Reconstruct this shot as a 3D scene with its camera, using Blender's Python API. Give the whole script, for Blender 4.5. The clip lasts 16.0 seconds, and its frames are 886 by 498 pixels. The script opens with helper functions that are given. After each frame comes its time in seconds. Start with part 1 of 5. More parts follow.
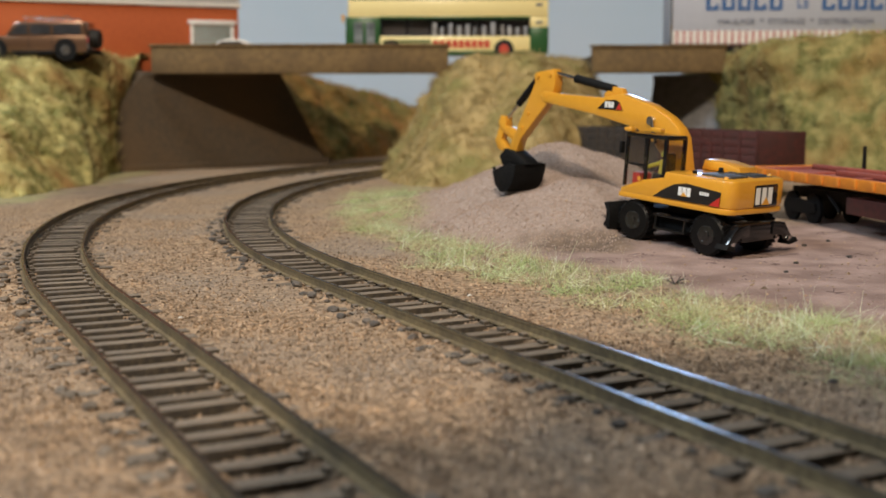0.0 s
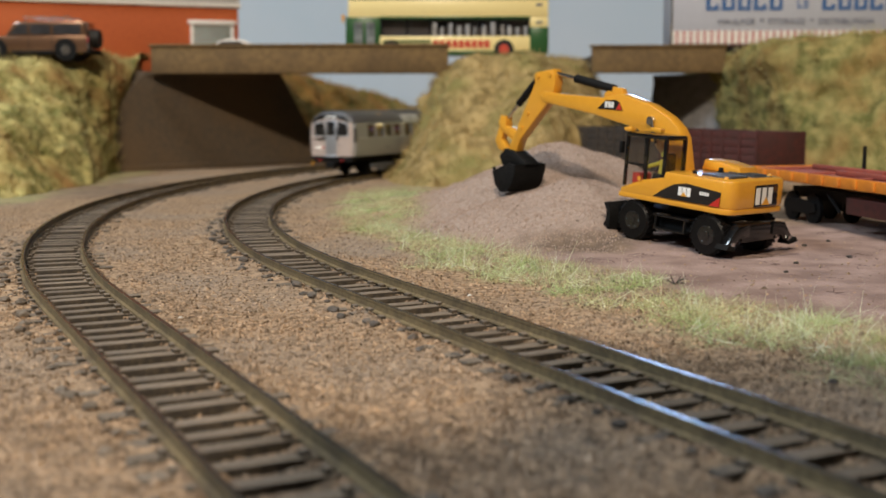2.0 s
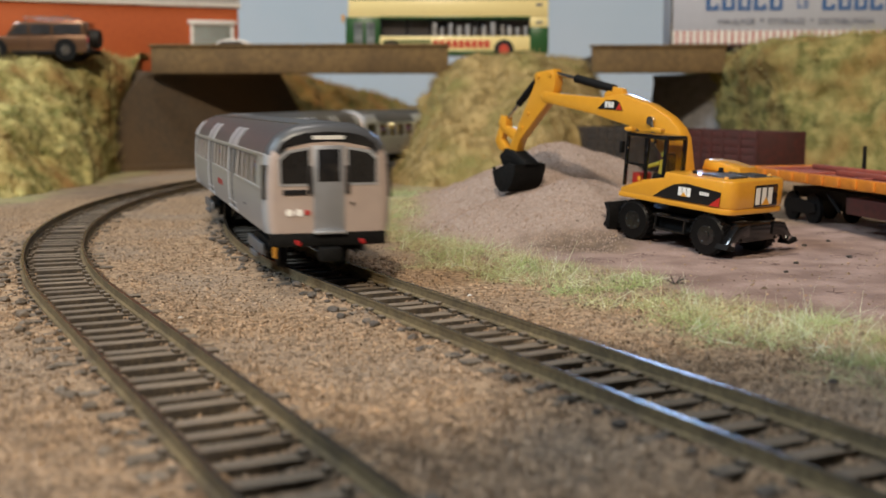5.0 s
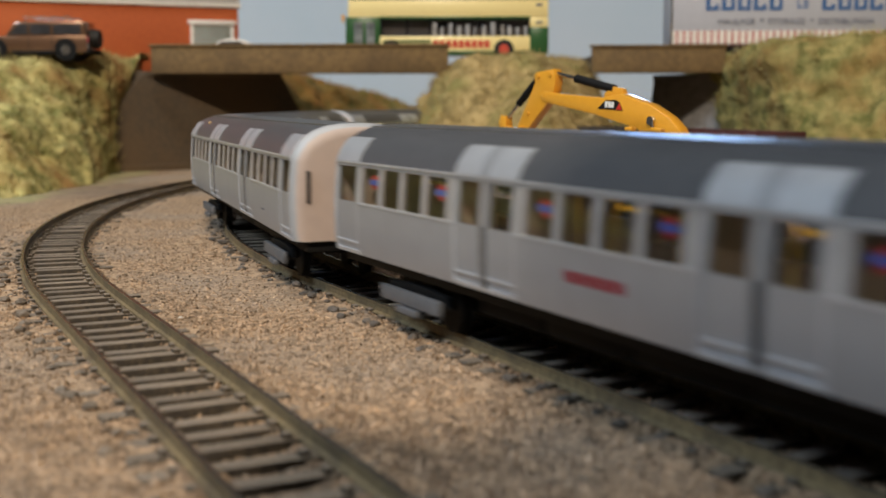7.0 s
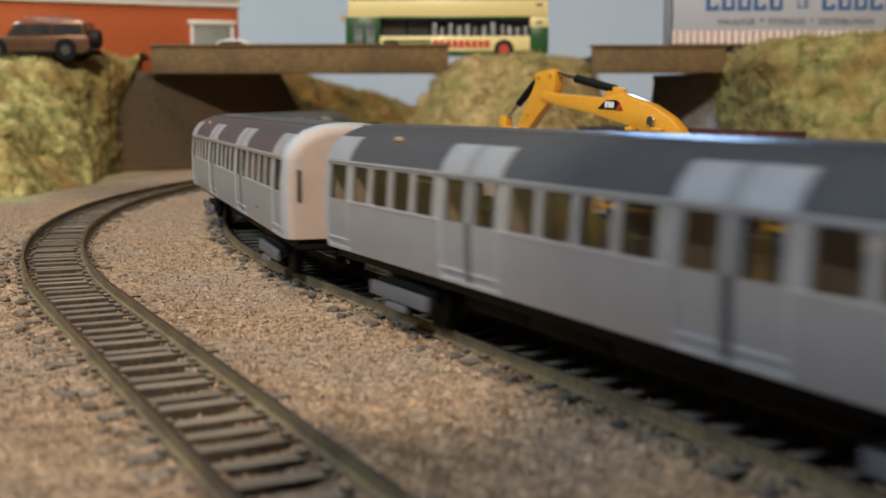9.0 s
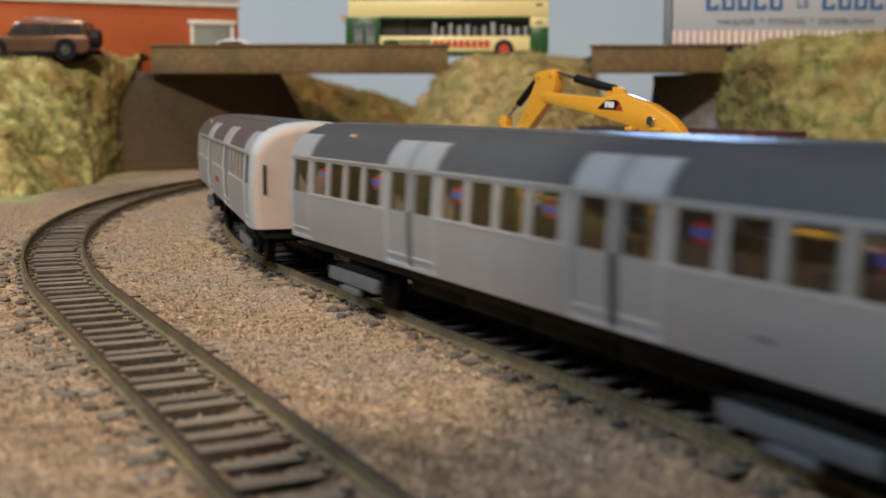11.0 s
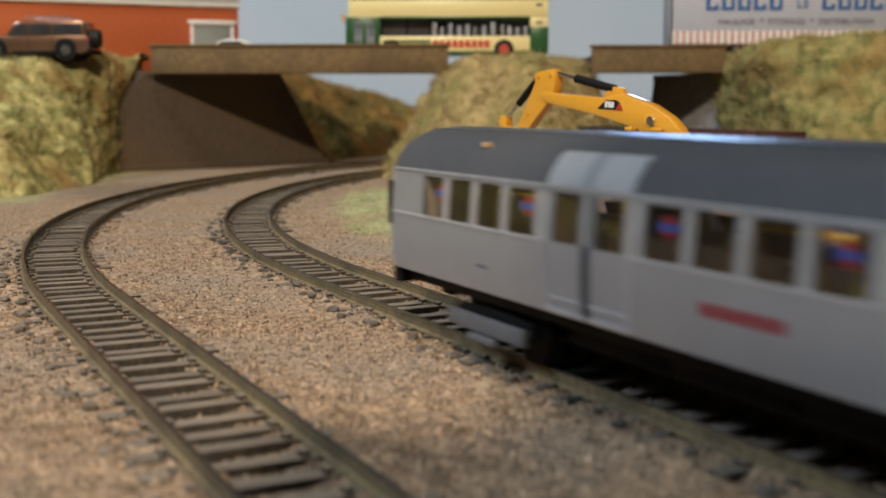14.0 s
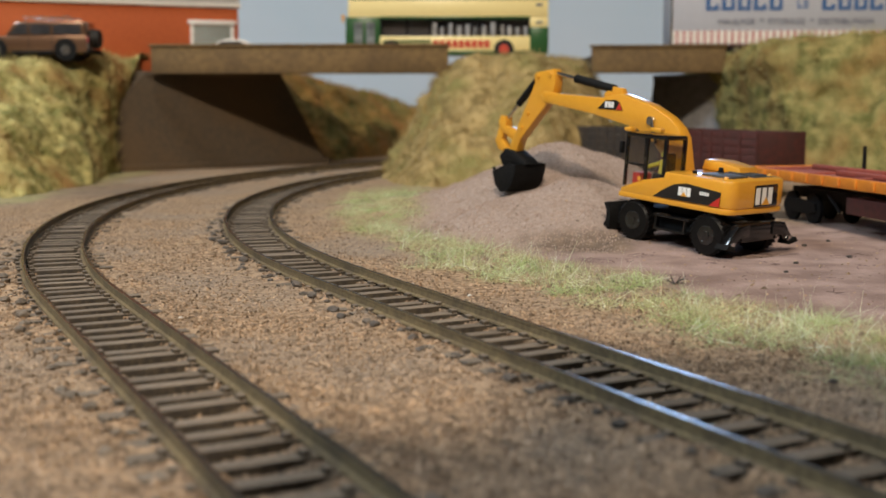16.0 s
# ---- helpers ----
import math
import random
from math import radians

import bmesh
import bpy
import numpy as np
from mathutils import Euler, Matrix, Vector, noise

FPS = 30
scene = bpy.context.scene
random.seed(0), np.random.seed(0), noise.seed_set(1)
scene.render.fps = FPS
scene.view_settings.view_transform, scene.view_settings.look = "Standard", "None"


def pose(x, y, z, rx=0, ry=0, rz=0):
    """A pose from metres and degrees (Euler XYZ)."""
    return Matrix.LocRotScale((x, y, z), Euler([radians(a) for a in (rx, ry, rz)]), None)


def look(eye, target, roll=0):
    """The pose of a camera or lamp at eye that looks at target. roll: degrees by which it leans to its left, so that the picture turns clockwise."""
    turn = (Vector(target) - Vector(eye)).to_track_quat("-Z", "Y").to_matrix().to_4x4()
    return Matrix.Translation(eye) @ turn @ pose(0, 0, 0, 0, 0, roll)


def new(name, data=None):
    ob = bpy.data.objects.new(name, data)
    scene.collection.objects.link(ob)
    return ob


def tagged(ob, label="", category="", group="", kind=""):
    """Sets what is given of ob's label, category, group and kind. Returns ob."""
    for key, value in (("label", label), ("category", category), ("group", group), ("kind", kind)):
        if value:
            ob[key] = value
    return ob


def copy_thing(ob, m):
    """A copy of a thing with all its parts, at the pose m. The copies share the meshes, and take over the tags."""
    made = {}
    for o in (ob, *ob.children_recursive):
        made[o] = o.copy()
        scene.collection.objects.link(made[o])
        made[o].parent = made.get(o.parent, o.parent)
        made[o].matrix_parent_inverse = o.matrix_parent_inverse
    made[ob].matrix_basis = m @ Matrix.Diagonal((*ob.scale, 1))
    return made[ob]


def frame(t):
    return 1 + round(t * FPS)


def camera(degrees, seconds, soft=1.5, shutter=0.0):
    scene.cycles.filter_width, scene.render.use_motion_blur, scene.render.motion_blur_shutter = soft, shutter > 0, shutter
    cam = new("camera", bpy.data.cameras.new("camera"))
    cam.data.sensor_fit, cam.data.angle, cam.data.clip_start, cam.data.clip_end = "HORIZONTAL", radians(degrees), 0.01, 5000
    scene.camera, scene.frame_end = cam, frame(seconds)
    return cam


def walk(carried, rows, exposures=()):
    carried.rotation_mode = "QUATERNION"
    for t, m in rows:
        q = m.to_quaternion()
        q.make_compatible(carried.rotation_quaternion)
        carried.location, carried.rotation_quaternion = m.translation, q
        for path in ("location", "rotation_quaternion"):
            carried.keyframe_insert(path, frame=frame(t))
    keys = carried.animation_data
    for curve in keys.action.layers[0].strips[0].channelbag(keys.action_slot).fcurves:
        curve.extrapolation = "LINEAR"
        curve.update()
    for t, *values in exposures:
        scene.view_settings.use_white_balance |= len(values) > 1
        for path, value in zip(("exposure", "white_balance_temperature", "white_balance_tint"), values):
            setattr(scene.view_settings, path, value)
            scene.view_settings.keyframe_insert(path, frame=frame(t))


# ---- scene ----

cam = camera(42.19, 16.0, 1.5, 0.9)
PITCH, ROLL, EYE = 7.2843, 0.107, (0.0, 0.0, 0.0445)
AIM = (0.0, math.cos(radians(PITCH)), 0.0445 - math.sin(radians(PITCH)))
walk(cam, [(0.0, look(EYE, AIM, -ROLL)), (16.0, look(EYE, AIM, -ROLL))], [(0.0, 0.0), (16.0, 0.0)])
cam.data.dof.use_dof = True
cam.data.dof.focus_distance = 0.305
cam.data.dof.aperture_fstop = 24.0

# ---- light ----
world = bpy.data.worlds.new("room_air")
scene.world = world
world.use_nodes = True
world.node_tree.nodes["Background"].inputs[0].default_value = (0.9, 0.8, 0.7, 1)
world.node_tree.nodes["Background"].inputs[1].default_value = 0.15


def area_lamp(name, eye, target, sx, sy, watts, colour):
    d = bpy.data.lights.new(name, "AREA")
    d.shape, d.size, d.size_y, d.energy, d.color = "RECTANGLE", sx, sy, watts, colour
    ob = new(name, d)
    ob.matrix_world = look(eye, target)
    return ob


area_lamp("spot_light_lamp", (-0.12, -1.5, 1.6), (0.0, 0.4, 0.0), 0.11, 0.11, 47.5, (1.0, 0.845, 0.655))
# Overhead light just under the ceiling.
area_lamp("room_fill_lamp", (-0.25, 0.4, 1.64), (-0.1, 0.4, 0), 0.4, 0.4, 9, (1.0, 0.93, 0.84))
# Cool fill added at the left to brighten the train's sides; no fitting there.
area_lamp("room_fill_lamp", (-1.3, -0.25, 1.25), (0.0, 0.3, 0.03), 0.5, 0.4, 21, (0.72, 0.87, 1.0))
area_lamp("window_daylight", (0.47, 2.35, 0.59), (0.1, 0.2, 0.0), 0.20, 0.22, 2.8, (0.38, 0.60, 1.0))

# ---- materials ----
MM = 0.001


def rgb(c):
    return (c[0], c[1], c[2], 1)


def material(name, a, b=None, grain=1.0, rough=0.6, metal=0.0, bump=0.0, blotch=20.0, blotch_colour=None, blotch_amount=0.0,
             spread=0.0, emission=None, coat=0.0, island=False, spec=0.5):
    """Two colours in fine grain (millimetres) with large blotches of a third; relief by the same grain."""
    m = bpy.data.materials.new(name)
    m.use_nodes = True
    nt = m.node_tree
    n, ln = nt.nodes, nt.links
    p = n["Principled BSDF"]
    p.inputs["Roughness"].default_value = rough
    p.inputs["Metallic"].default_value = metal
    p.inputs["Coat Weight"].default_value = coat
    p.inputs["Specular IOR Level"].default_value = spec
    p.inputs["Coat Roughness"].default_value = 0.08
    tc = n.new("ShaderNodeTexCoord")
    fine = n.new("ShaderNodeTexNoise")
    fine.inputs["Scale"].default_value = 1000.0 / grain
    fine.inputs["Detail"].default_value = 4
    ln.new(tc.outputs["Object"], fine.inputs["Vector"])
    mix = n.new("ShaderNodeMixRGB")
    mix.inputs[1].default_value, mix.inputs[2].default_value = rgb(a), rgb(b or a)
    ramp = n.new("ShaderNodeValToRGB")
    ramp.color_ramp.elements[0].position, ramp.color_ramp.elements[1].position = 0.35, 0.65
    ln.new(fine.outputs["Fac"], ramp.inputs[0])
    ln.new(ramp.outputs["Color"], mix.inputs[0])
    out = mix.outputs[0]
    if blotch_colour:
        big = n.new("ShaderNodeTexNoise")
        big.inputs["Scale"].default_value = 1000.0 / blotch
        big.inputs["Detail"].default_value = 5
        ln.new(tc.outputs["Object"], big.inputs["Vector"])
        r2 = n.new("ShaderNodeValToRGB")
        r2.color_ramp.elements[0].position, r2.color_ramp.elements[1].position = 0.45, 0.68
        ln.new(big.outputs["Fac"], r2.inputs[0])
        k = n.new("ShaderNodeMath")
        k.operation = "MULTIPLY"
        k.inputs[1].default_value = blotch_amount
        ln.new(r2.outputs["Color"], k.inputs[0])
        m2 = n.new("ShaderNodeMixRGB")
        m2.inputs[2].default_value = rgb(blotch_colour)
        ln.new(k.outputs[0], m2.inputs[0])
        ln.new(out, m2.inputs[1])
        out = m2.outputs[0]
    if spread:
        if island:
            g = n.new("ShaderNodeNewGeometry")
            rnd = g.outputs["Random Per Island"]
        else:
            g = n.new("ShaderNodeObjectInfo")
            rnd = g.outputs["Random"]
        mr = n.new("ShaderNodeMapRange")
        mr.inputs[3].default_value, mr.inputs[4].default_value = 1 - spread, 1 + spread
        ln.new(rnd, mr.inputs[0])
        hs = n.new("ShaderNodeHueSaturation")
        ln.new(mr.outputs[0], hs.inputs["Value"])
        ln.new(out, hs.inputs["Color"])
        out = hs.outputs[0]
    ln.new(out, p.inputs["Base Color"])
    if bump:
        bp = n.new("ShaderNodeBump")
        bp.inputs["Strength"].default_value = 0.6
        bp.inputs["Distance"].default_value = bump * MM
        ln.new(fine.outputs["Fac"], bp.inputs["Height"])
        ln.new(bp.outputs["Normal"], p.inputs["Normal"])
    if emission:
        p.inputs["Emission Color"].default_value = rgb(emission[0])
        p.inputs["Emission Strength"].default_value = emission[1]
    return m


def glass(name, tint, rough=0.03):
    """Thin clear plastic: mostly see-through, with a glossy face."""
    m = bpy.data.materials.new(name)
    m.use_nodes = True
    nt = m.node_tree
    nt.nodes.remove(nt.nodes["Principled BSDF"])
    out = nt.nodes["Material Output"]
    tr = nt.nodes.new("ShaderNodeBsdfTransparent")
    tr.inputs[0].default_value = rgb(tint)
    gl = nt.nodes.new("ShaderNodeBsdfGlossy")
    gl.inputs["Roughness"].default_value = rough
    mx = nt.nodes.new("ShaderNodeMixShader")
    mx.inputs[0].default_value = 0.05
    nt.links.new(tr.outputs[0], mx.inputs[1])
    nt.links.new(gl.outputs[0], mx.inputs[2])
    nt.links.new(mx.outputs[0], out.inputs[0])
    return m


M = {}
M["rail_side"] = material("rusty_rail", (0.23, 0.175, 0.095), (0.14, 0.107, 0.06), 1.2, 0.65, 0.2, 0.05, 12, (0.07, 0.055, 0.04), 0.6)
M["rail_top"] = material("worn_rail_head", (0.26, 0.23, 0.20), (0.17, 0.15, 0.13), 1.5, 0.27, 0.85)
M["sleeper"] = material("weathered_sleeper", (0.185, 0.15, 0.118), (0.105, 0.088, 0.072), 0.7, 0.85, 0, 0.15, 12, (0.25, 0.19, 0.13), 0.6, spread=0.22)
# Dark plastic sides, with the shade of the gaps put into the colour.
M["sleeper_side"] = material("shaded_sleeper_side", (0.040, 0.033, 0.026), (0.075, 0.058, 0.04), 1.2, 0.85, 0, 0.1)
M["concrete_dark"] = material("stained_concrete", (0.10, 0.07, 0.042), (0.075, 0.055, 0.037), 3, 0.9, 0, 0.15, 60, (0.125, 0.075, 0.035), 0.7)
M["concrete_grey"] = material("grey_concrete", (0.27, 0.265, 0.27), (0.20, 0.195, 0.20), 5, 0.9, 0, 0.15, 50, (0.16, 0.145, 0.13), 0.7)
M["deck"] = material("weathered_deck", (0.20, 0.125, 0.05), (0.14, 0.088, 0.036), 4, 0.85, 0, 0.2, 40, (0.09, 0.056, 0.026), 0.7)
M["sky"] = material("painted_sky", (0.45, 0.55, 0.66), (0.47, 0.56, 0.67), 60, 0.9, 0, 0, 500, (0.54, 0.60, 0.68), 0.6)
M["plaster"] = material("room_plaster", (0.20, 0.19, 0.18), (0.17, 0.16, 0.155), 30, 0.9)
M["brick_red"] = material("orange_brick_card", (0.48, 0.105, 0.026), (0.41, 0.085, 0.022), 2, 0.8, 0, 0.05, 70, (0.60, 0.16, 0.05), 0.5)
M["white"] = material("white_trim", (0.75, 0.70, 0.64), (0.70, 0.65, 0.60), 5, 0.7)
M["car_brown"] = material("bronze_car_paint", (0.17, 0.092, 0.052), (0.15, 0.08, 0.045), 0.6, 0.25, 0.5, coat=0.8)
M["black"] = material("black_plastic", (0.006, 0.006, 0.0065), (0.011, 0.011, 0.011), 1.0, 0.65, 0, 0.03, spec=0.12)
M["gloss_black"] = material("gloss_black", (0.006, 0.006, 0.0065), None, 1.0, 0.16, 0, 0, coat=0.3)
M["tyre_gloss"] = material("glossy_black_moulded_tyre", (0.004, 0.004, 0.0045), (0.007, 0.007, 0.007), 0.8, 0.4, 0, 0.1, coat=0.12, spec=0.15)
M["rim_black"] = material("shiny_black_rim", (0.009, 0.009, 0.0095), None, 1.0, 0.2, 0, 0, coat=0.5)
M["tyre"] = material("tyre_rubber", (0.010, 0.010, 0.0105), (0.017, 0.0165, 0.016), 0.8, 0.6, 0, 0.06, spec=0.3)
M["yellow"] = material("machine_yellow", (0.72, 0.34, 0.028), (0.69, 0.32, 0.026), 2.0, 0.32, 0, 0.01, 10, (0.66, 0.30, 0.03), 0.4, coat=0.9)
M["orange"] = material("orange_wagon", (0.70, 0.24, 0.02), (0.62, 0.20, 0.02), 3, 0.6, 0, 0.02, 12, (0.40, 0.12, 0.03), 0.5)
M["red_deck"] = material("red_oxide_deck", (0.34, 0.08, 0.05), (0.27, 0.06, 0.045), 3, 0.7, 0, 0.03, 12, (0.2, 0.06, 0.05), 0.5)
M["maroon"] = material("maroon_wagon", (0.085, 0.02, 0.017), (0.055, 0.016, 0.014), 2.5, 0.7, 0, 0.04, 10, (0.05, 0.022, 0.02), 0.7)
M["silver"] = material("silver_train_paint", (0.43, 0.455, 0.50), (0.41, 0.43, 0.475), 6, 0.40, 0.6, 0.01, 40, (0.385, 0.405, 0.44), 0.5)
M["silver_light"] = material("bright_silver_paint", (0.60, 0.63, 0.68), (0.54, 0.57, 0.62), 4, 0.38, 0.6)
M["roof"] = material("grey_roof_paint", (0.085, 0.09, 0.10), (0.075, 0.08, 0.09), 3, 0.34, 0.1, 0.01, 30, (0.10, 0.10, 0.11), 0.4)
M["end_grey"] = material("end_panel_paint", (0.46, 0.375, 0.335), (0.43, 0.35, 0.315), 4, 0.5)
M["red_text"] = material("red_lettering", (0.30, 0.03, 0.04), (0.26, 0.03, 0.04), 1, 0.5)
M["cream"] = material("cream_bus_paint", (0.80, 0.66, 0.30), (0.78, 0.64, 0.29), 4, 0.35, coat=0.4)
M["green"] = material("green_bus_paint", (0.022, 0.09, 0.025), (0.02, 0.08, 0.022), 4, 0.3, coat=0.4)
M["lorry_grey"] = material("pale_grey_curtain", (0.42, 0.42, 0.46), (0.40, 0.40, 0.44), 6, 0.7)
M["blue_text"] = material("blue_lettering", (0.03, 0.10, 0.26), None, 2, 0.6)
M["dark_text"] = material("dark_lettering", (0.10, 0.11, 0.15), None, 2, 0.6)
M["window_dark"] = material("dark_glazing", (0.03, 0.03, 0.032), (0.045, 0.045, 0.05), 8, 0.12)
M["glass"] = glass("clear_plastic", (0.86, 0.86, 0.86))
M["clear"] = glass("clear_glazing", (0.93, 0.93, 0.93))
M["chrome"] = material("steel_rod", (0.6, 0.6, 0.6), None, 1, 0.2, 1.0)


# ---- building helpers (all shapes in millimetres) ----
def thing(name, label, category, x=0, y=0, z=0, rz=0, rx=0, ry=0, group="", kind=""):
    ob = new(name)
    ob.empty_display_size = 0.01
    ob.matrix_world = pose(x * MM, y * MM, z * MM, rx, ry, rz)
    return tagged(ob, label, category, group, kind)


def mesh_of(name, bm, mat, smooth=None):
    me = bpy.data.meshes.new(name)
    bmesh.ops.scale(bm, vec=(MM, MM, MM), verts=bm.verts)
    bmesh.ops.recalc_face_normals(bm, faces=bm.faces)
    if smooth is not None:
        for f in bm.faces:
            f.smooth = True
        for e in bm.edges:
            if len(e.link_faces) == 2 and e.calc_face_angle(0) > radians(smooth):
                e.smooth = False
    bm.to_mesh(me)
    bm.free()
    for k in (mat if isinstance(mat, (list, tuple)) else [mat]):
        me.materials.append(k)
    return me


def part(name, bm, mat, parent=None, label="", smooth=35, m=None):
    ob = new(name, mesh_of(name, bm, mat, smooth))
    if parent:
        ob.parent = parent
    if m is not None:
        ob.matrix_local = m
    if label:
        ob["label"] = label
    return ob


def box(bm, x0, x1, y0, y1, z0, z1, bevel=0.0, m=None):
    r = bmesh.ops.create_cube(bm, size=1)["verts"]
    for v in r:
        v.co = Vector(((x0 + x1) / 2 + v.co.x * (x1 - x0), (y0 + y1) / 2 + v.co.y * (y1 - y0), (z0 + z1) / 2 + v.co.z * (z1 - z0)))
    if bevel:
        es = list({e for v in r for e in v.link_edges})
        o = bmesh.ops.bevel(bm, geom=es, offset=bevel, segments=2, affect="EDGES", profile=0.5)
        r = list({v for f in o["faces"] for v in f.verts} | {v for v in r if v.is_valid})
    if m is not None:
        for v in r:
            v.co = m @ v.co
    return r


def new_box(*a, **k):
    bm = bmesh.new()
    box(bm, *a, **k)
    return bm


def cyl(bm, p, q, r1, r2=None, n=16, caps=True):
    p, q = Vector(p), Vector(q)
    d = q - p
    m = Matrix.Translation((p + q) / 2) @ d.to_track_quat("Z", "Y").to_matrix().to_4x4()
    return bmesh.ops.create_cone(bm, cap_ends=caps, segments=n, radius1=r1, radius2=r1 if r2 is None else r2, depth=d.length, matrix=m)["verts"]


def prism(bm, pts, axis, a, b, bevel=0.0):
    """A closed outline pushed from a to b along axis; pts are the two other coordinates in xyz order."""
    def put(u, v, w):
        return {"x": (w, u, v), "y": (u, w, v), "z": (u, v, w)}[axis]
    lo = [bm.verts.new(put(u, v, a)) for u, v in pts]
    hi = [bm.verts.new(put(u, v, b)) for u, v in pts]
    fs = [bm.faces.new(lo[::-1]), bm.faces.new(hi)]
    n = len(pts)
    for i in range(n):
        fs.append(bm.faces.new((lo[i], lo[(i + 1) % n], hi[(i + 1) % n], hi[i])))
    bmesh.ops.recalc_face_normals(bm, faces=fs)
    if bevel:
        es = list(fs[0].edges) + list(fs[1].edges)
        bmesh.ops.bevel(bm, geom=es, offset=bevel, segments=2, affect="EDGES", profile=0.5)
    return bm


def fbm(x, y, size, seed=0.0, octaves=4):
    return noise.fractal(Vector((x / size, y / size, seed)), 1.0, 2.0, octaves)


# ---- plan of the two tracks ----
CX, CY, R_IN, SPACING, A0, A1 = 451.9, 540.3, 536.2, 66.2, 3.6105, 2.0666


def along(s, radius=R_IN):
    """Place and heading on a track; s grows towards the viewer, 0 where the straight begins."""
    run = radius * (A0 - A1)
    if s >= 0:
        a, e = A0, s
    elif s > -run:
        a, e = A0 + s / radius, 0.0
    else:
        a, e = A1, s + run
    return (CX + radius * math.cos(a) - math.sin(a) * e, CY + radius * math.sin(a) + math.cos(a) * e, a)


def track_distance(x, y):
    """Distance from the nearer track's centre line."""
    dx, dy = x - CX, y - CY
    ux, uy = -math.sin(A0), math.cos(A0)
    rel = dx * ux + dy * uy
    if rel > 0:
        r = dx * math.cos(A0) + dy * math.sin(A0)
    else:
        ux, uy = -math.sin(A1), math.cos(A1)
        rel = dx * ux + dy * uy
        r = dx * math.cos(A1) + dy * math.sin(A1) if rel < 0 else math.hypot(dx, dy)
    return r - R_IN, r - R_IN - SPACING


def smooth_step(a, b, x):
    t = min(1.0, max(0.0, (x - a) / (b - a)))
    return t * t * (3 - 2 * t)


def ground_height(x, y):
    d1, d2 = track_distance(x, y)
    z = -3.5 + 0.3 * fbm(x, y, 30, 1.0) + 0.30 * fbm(x, y, 5, 4.0) * smooth_step(350, 310, y)
    near = min(abs(d1), abs(d2))
    z += -0.75 * smooth_step(11.0, 8.5, near) + (0.6 + 1.1 * fbm(x, y, 7, 7.0)) * smooth_step(10, 12, near) * smooth_step(26, 15, near)
    z += (0.75 + 0.6 * fbm(x, y, 5, 12.0)) * smooth_step(4.5, 6.5, near) * smooth_step(12.0, 10.5, near)
    inside = smooth_step(-20, -45, d1)
    z += inside * (0.8 + 0.7 * fbm(x, y, 40, 9.0))
    # heaps of spoil
    heap = 0.0
    for hx, hy, h, r in ((50, 486, 33, 72), (48, 428, 20.5, 56), (4, 500, 11, 62)):
        q = math.hypot(x - hx, y - hy) / r + 0.06 * fbm(x, y, 25, 3.0)
        heap = max(heap, h * (max(0.0, 1 - q) if q > 0.16 else 0.92 - 3.25 * q * q + 0.003))
    z += heap + (0.9 * fbm(x, y, 22, 5.0) if heap > 0.5 else 0)
    # the machine stands on a trodden slope
    ex, ey = x - 83, y - 376
    f = smooth_step(34, 24, math.hypot(ex, ey))
    z = z * (1 - f) + f * (-2.0 + 0.080 * (-0.629 * ex + 0.777 * ey))
    return z


def ground_zone(x, y):
    """How much static grass, trodden yard, spoil and shade-darkened ash covers the ground."""
    d1, d2 = track_distance(x, y)
    wob = 9 * fbm(x, y, 40, 2.0) + 5 * fbm(x, y, 12, 6.0)
    grass = smooth_step(-31, -42, d1 + wob) * smooth_step(-84, -64, d1 + wob)
    grass = max(grass * (0.62 + 0.8 * fbm(x, y, 17, 8.0)), 0.8 * smooth_step(-195, -215, x + wob * 2) * smooth_step(520, 560, y))
    yard = smooth_step(-68, -84, d1 + wob) * smooth_step(470, 420, y)
    heap = smooth_step(70, 50, math.hypot(x - 48, (y - 450) * 0.7) + wob * 0.6)
    f = smooth_step(30, 22, math.hypot(x - 83, y - 376))
    shaded_ash = smooth_step(12, 4, min(abs(d1), abs(d2)))
    return min(1, max(0, grass * (1 - heap))), yard * (1 - heap * (1 - f)), heap * (1 - f), shaded_ash


def ground_dark_patch(x, y):
    """Darker brown ground between bank and heap, and a dark patch before the machine."""
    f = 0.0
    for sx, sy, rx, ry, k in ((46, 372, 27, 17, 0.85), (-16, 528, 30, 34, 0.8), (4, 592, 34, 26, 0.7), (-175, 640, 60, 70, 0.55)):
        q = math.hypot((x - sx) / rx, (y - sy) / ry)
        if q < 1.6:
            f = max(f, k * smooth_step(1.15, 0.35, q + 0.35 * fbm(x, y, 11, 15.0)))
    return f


def steps(*runs):
    out = []
    for a, b, st in runs:
        out += list(np.arange(a, b, st))
    return out


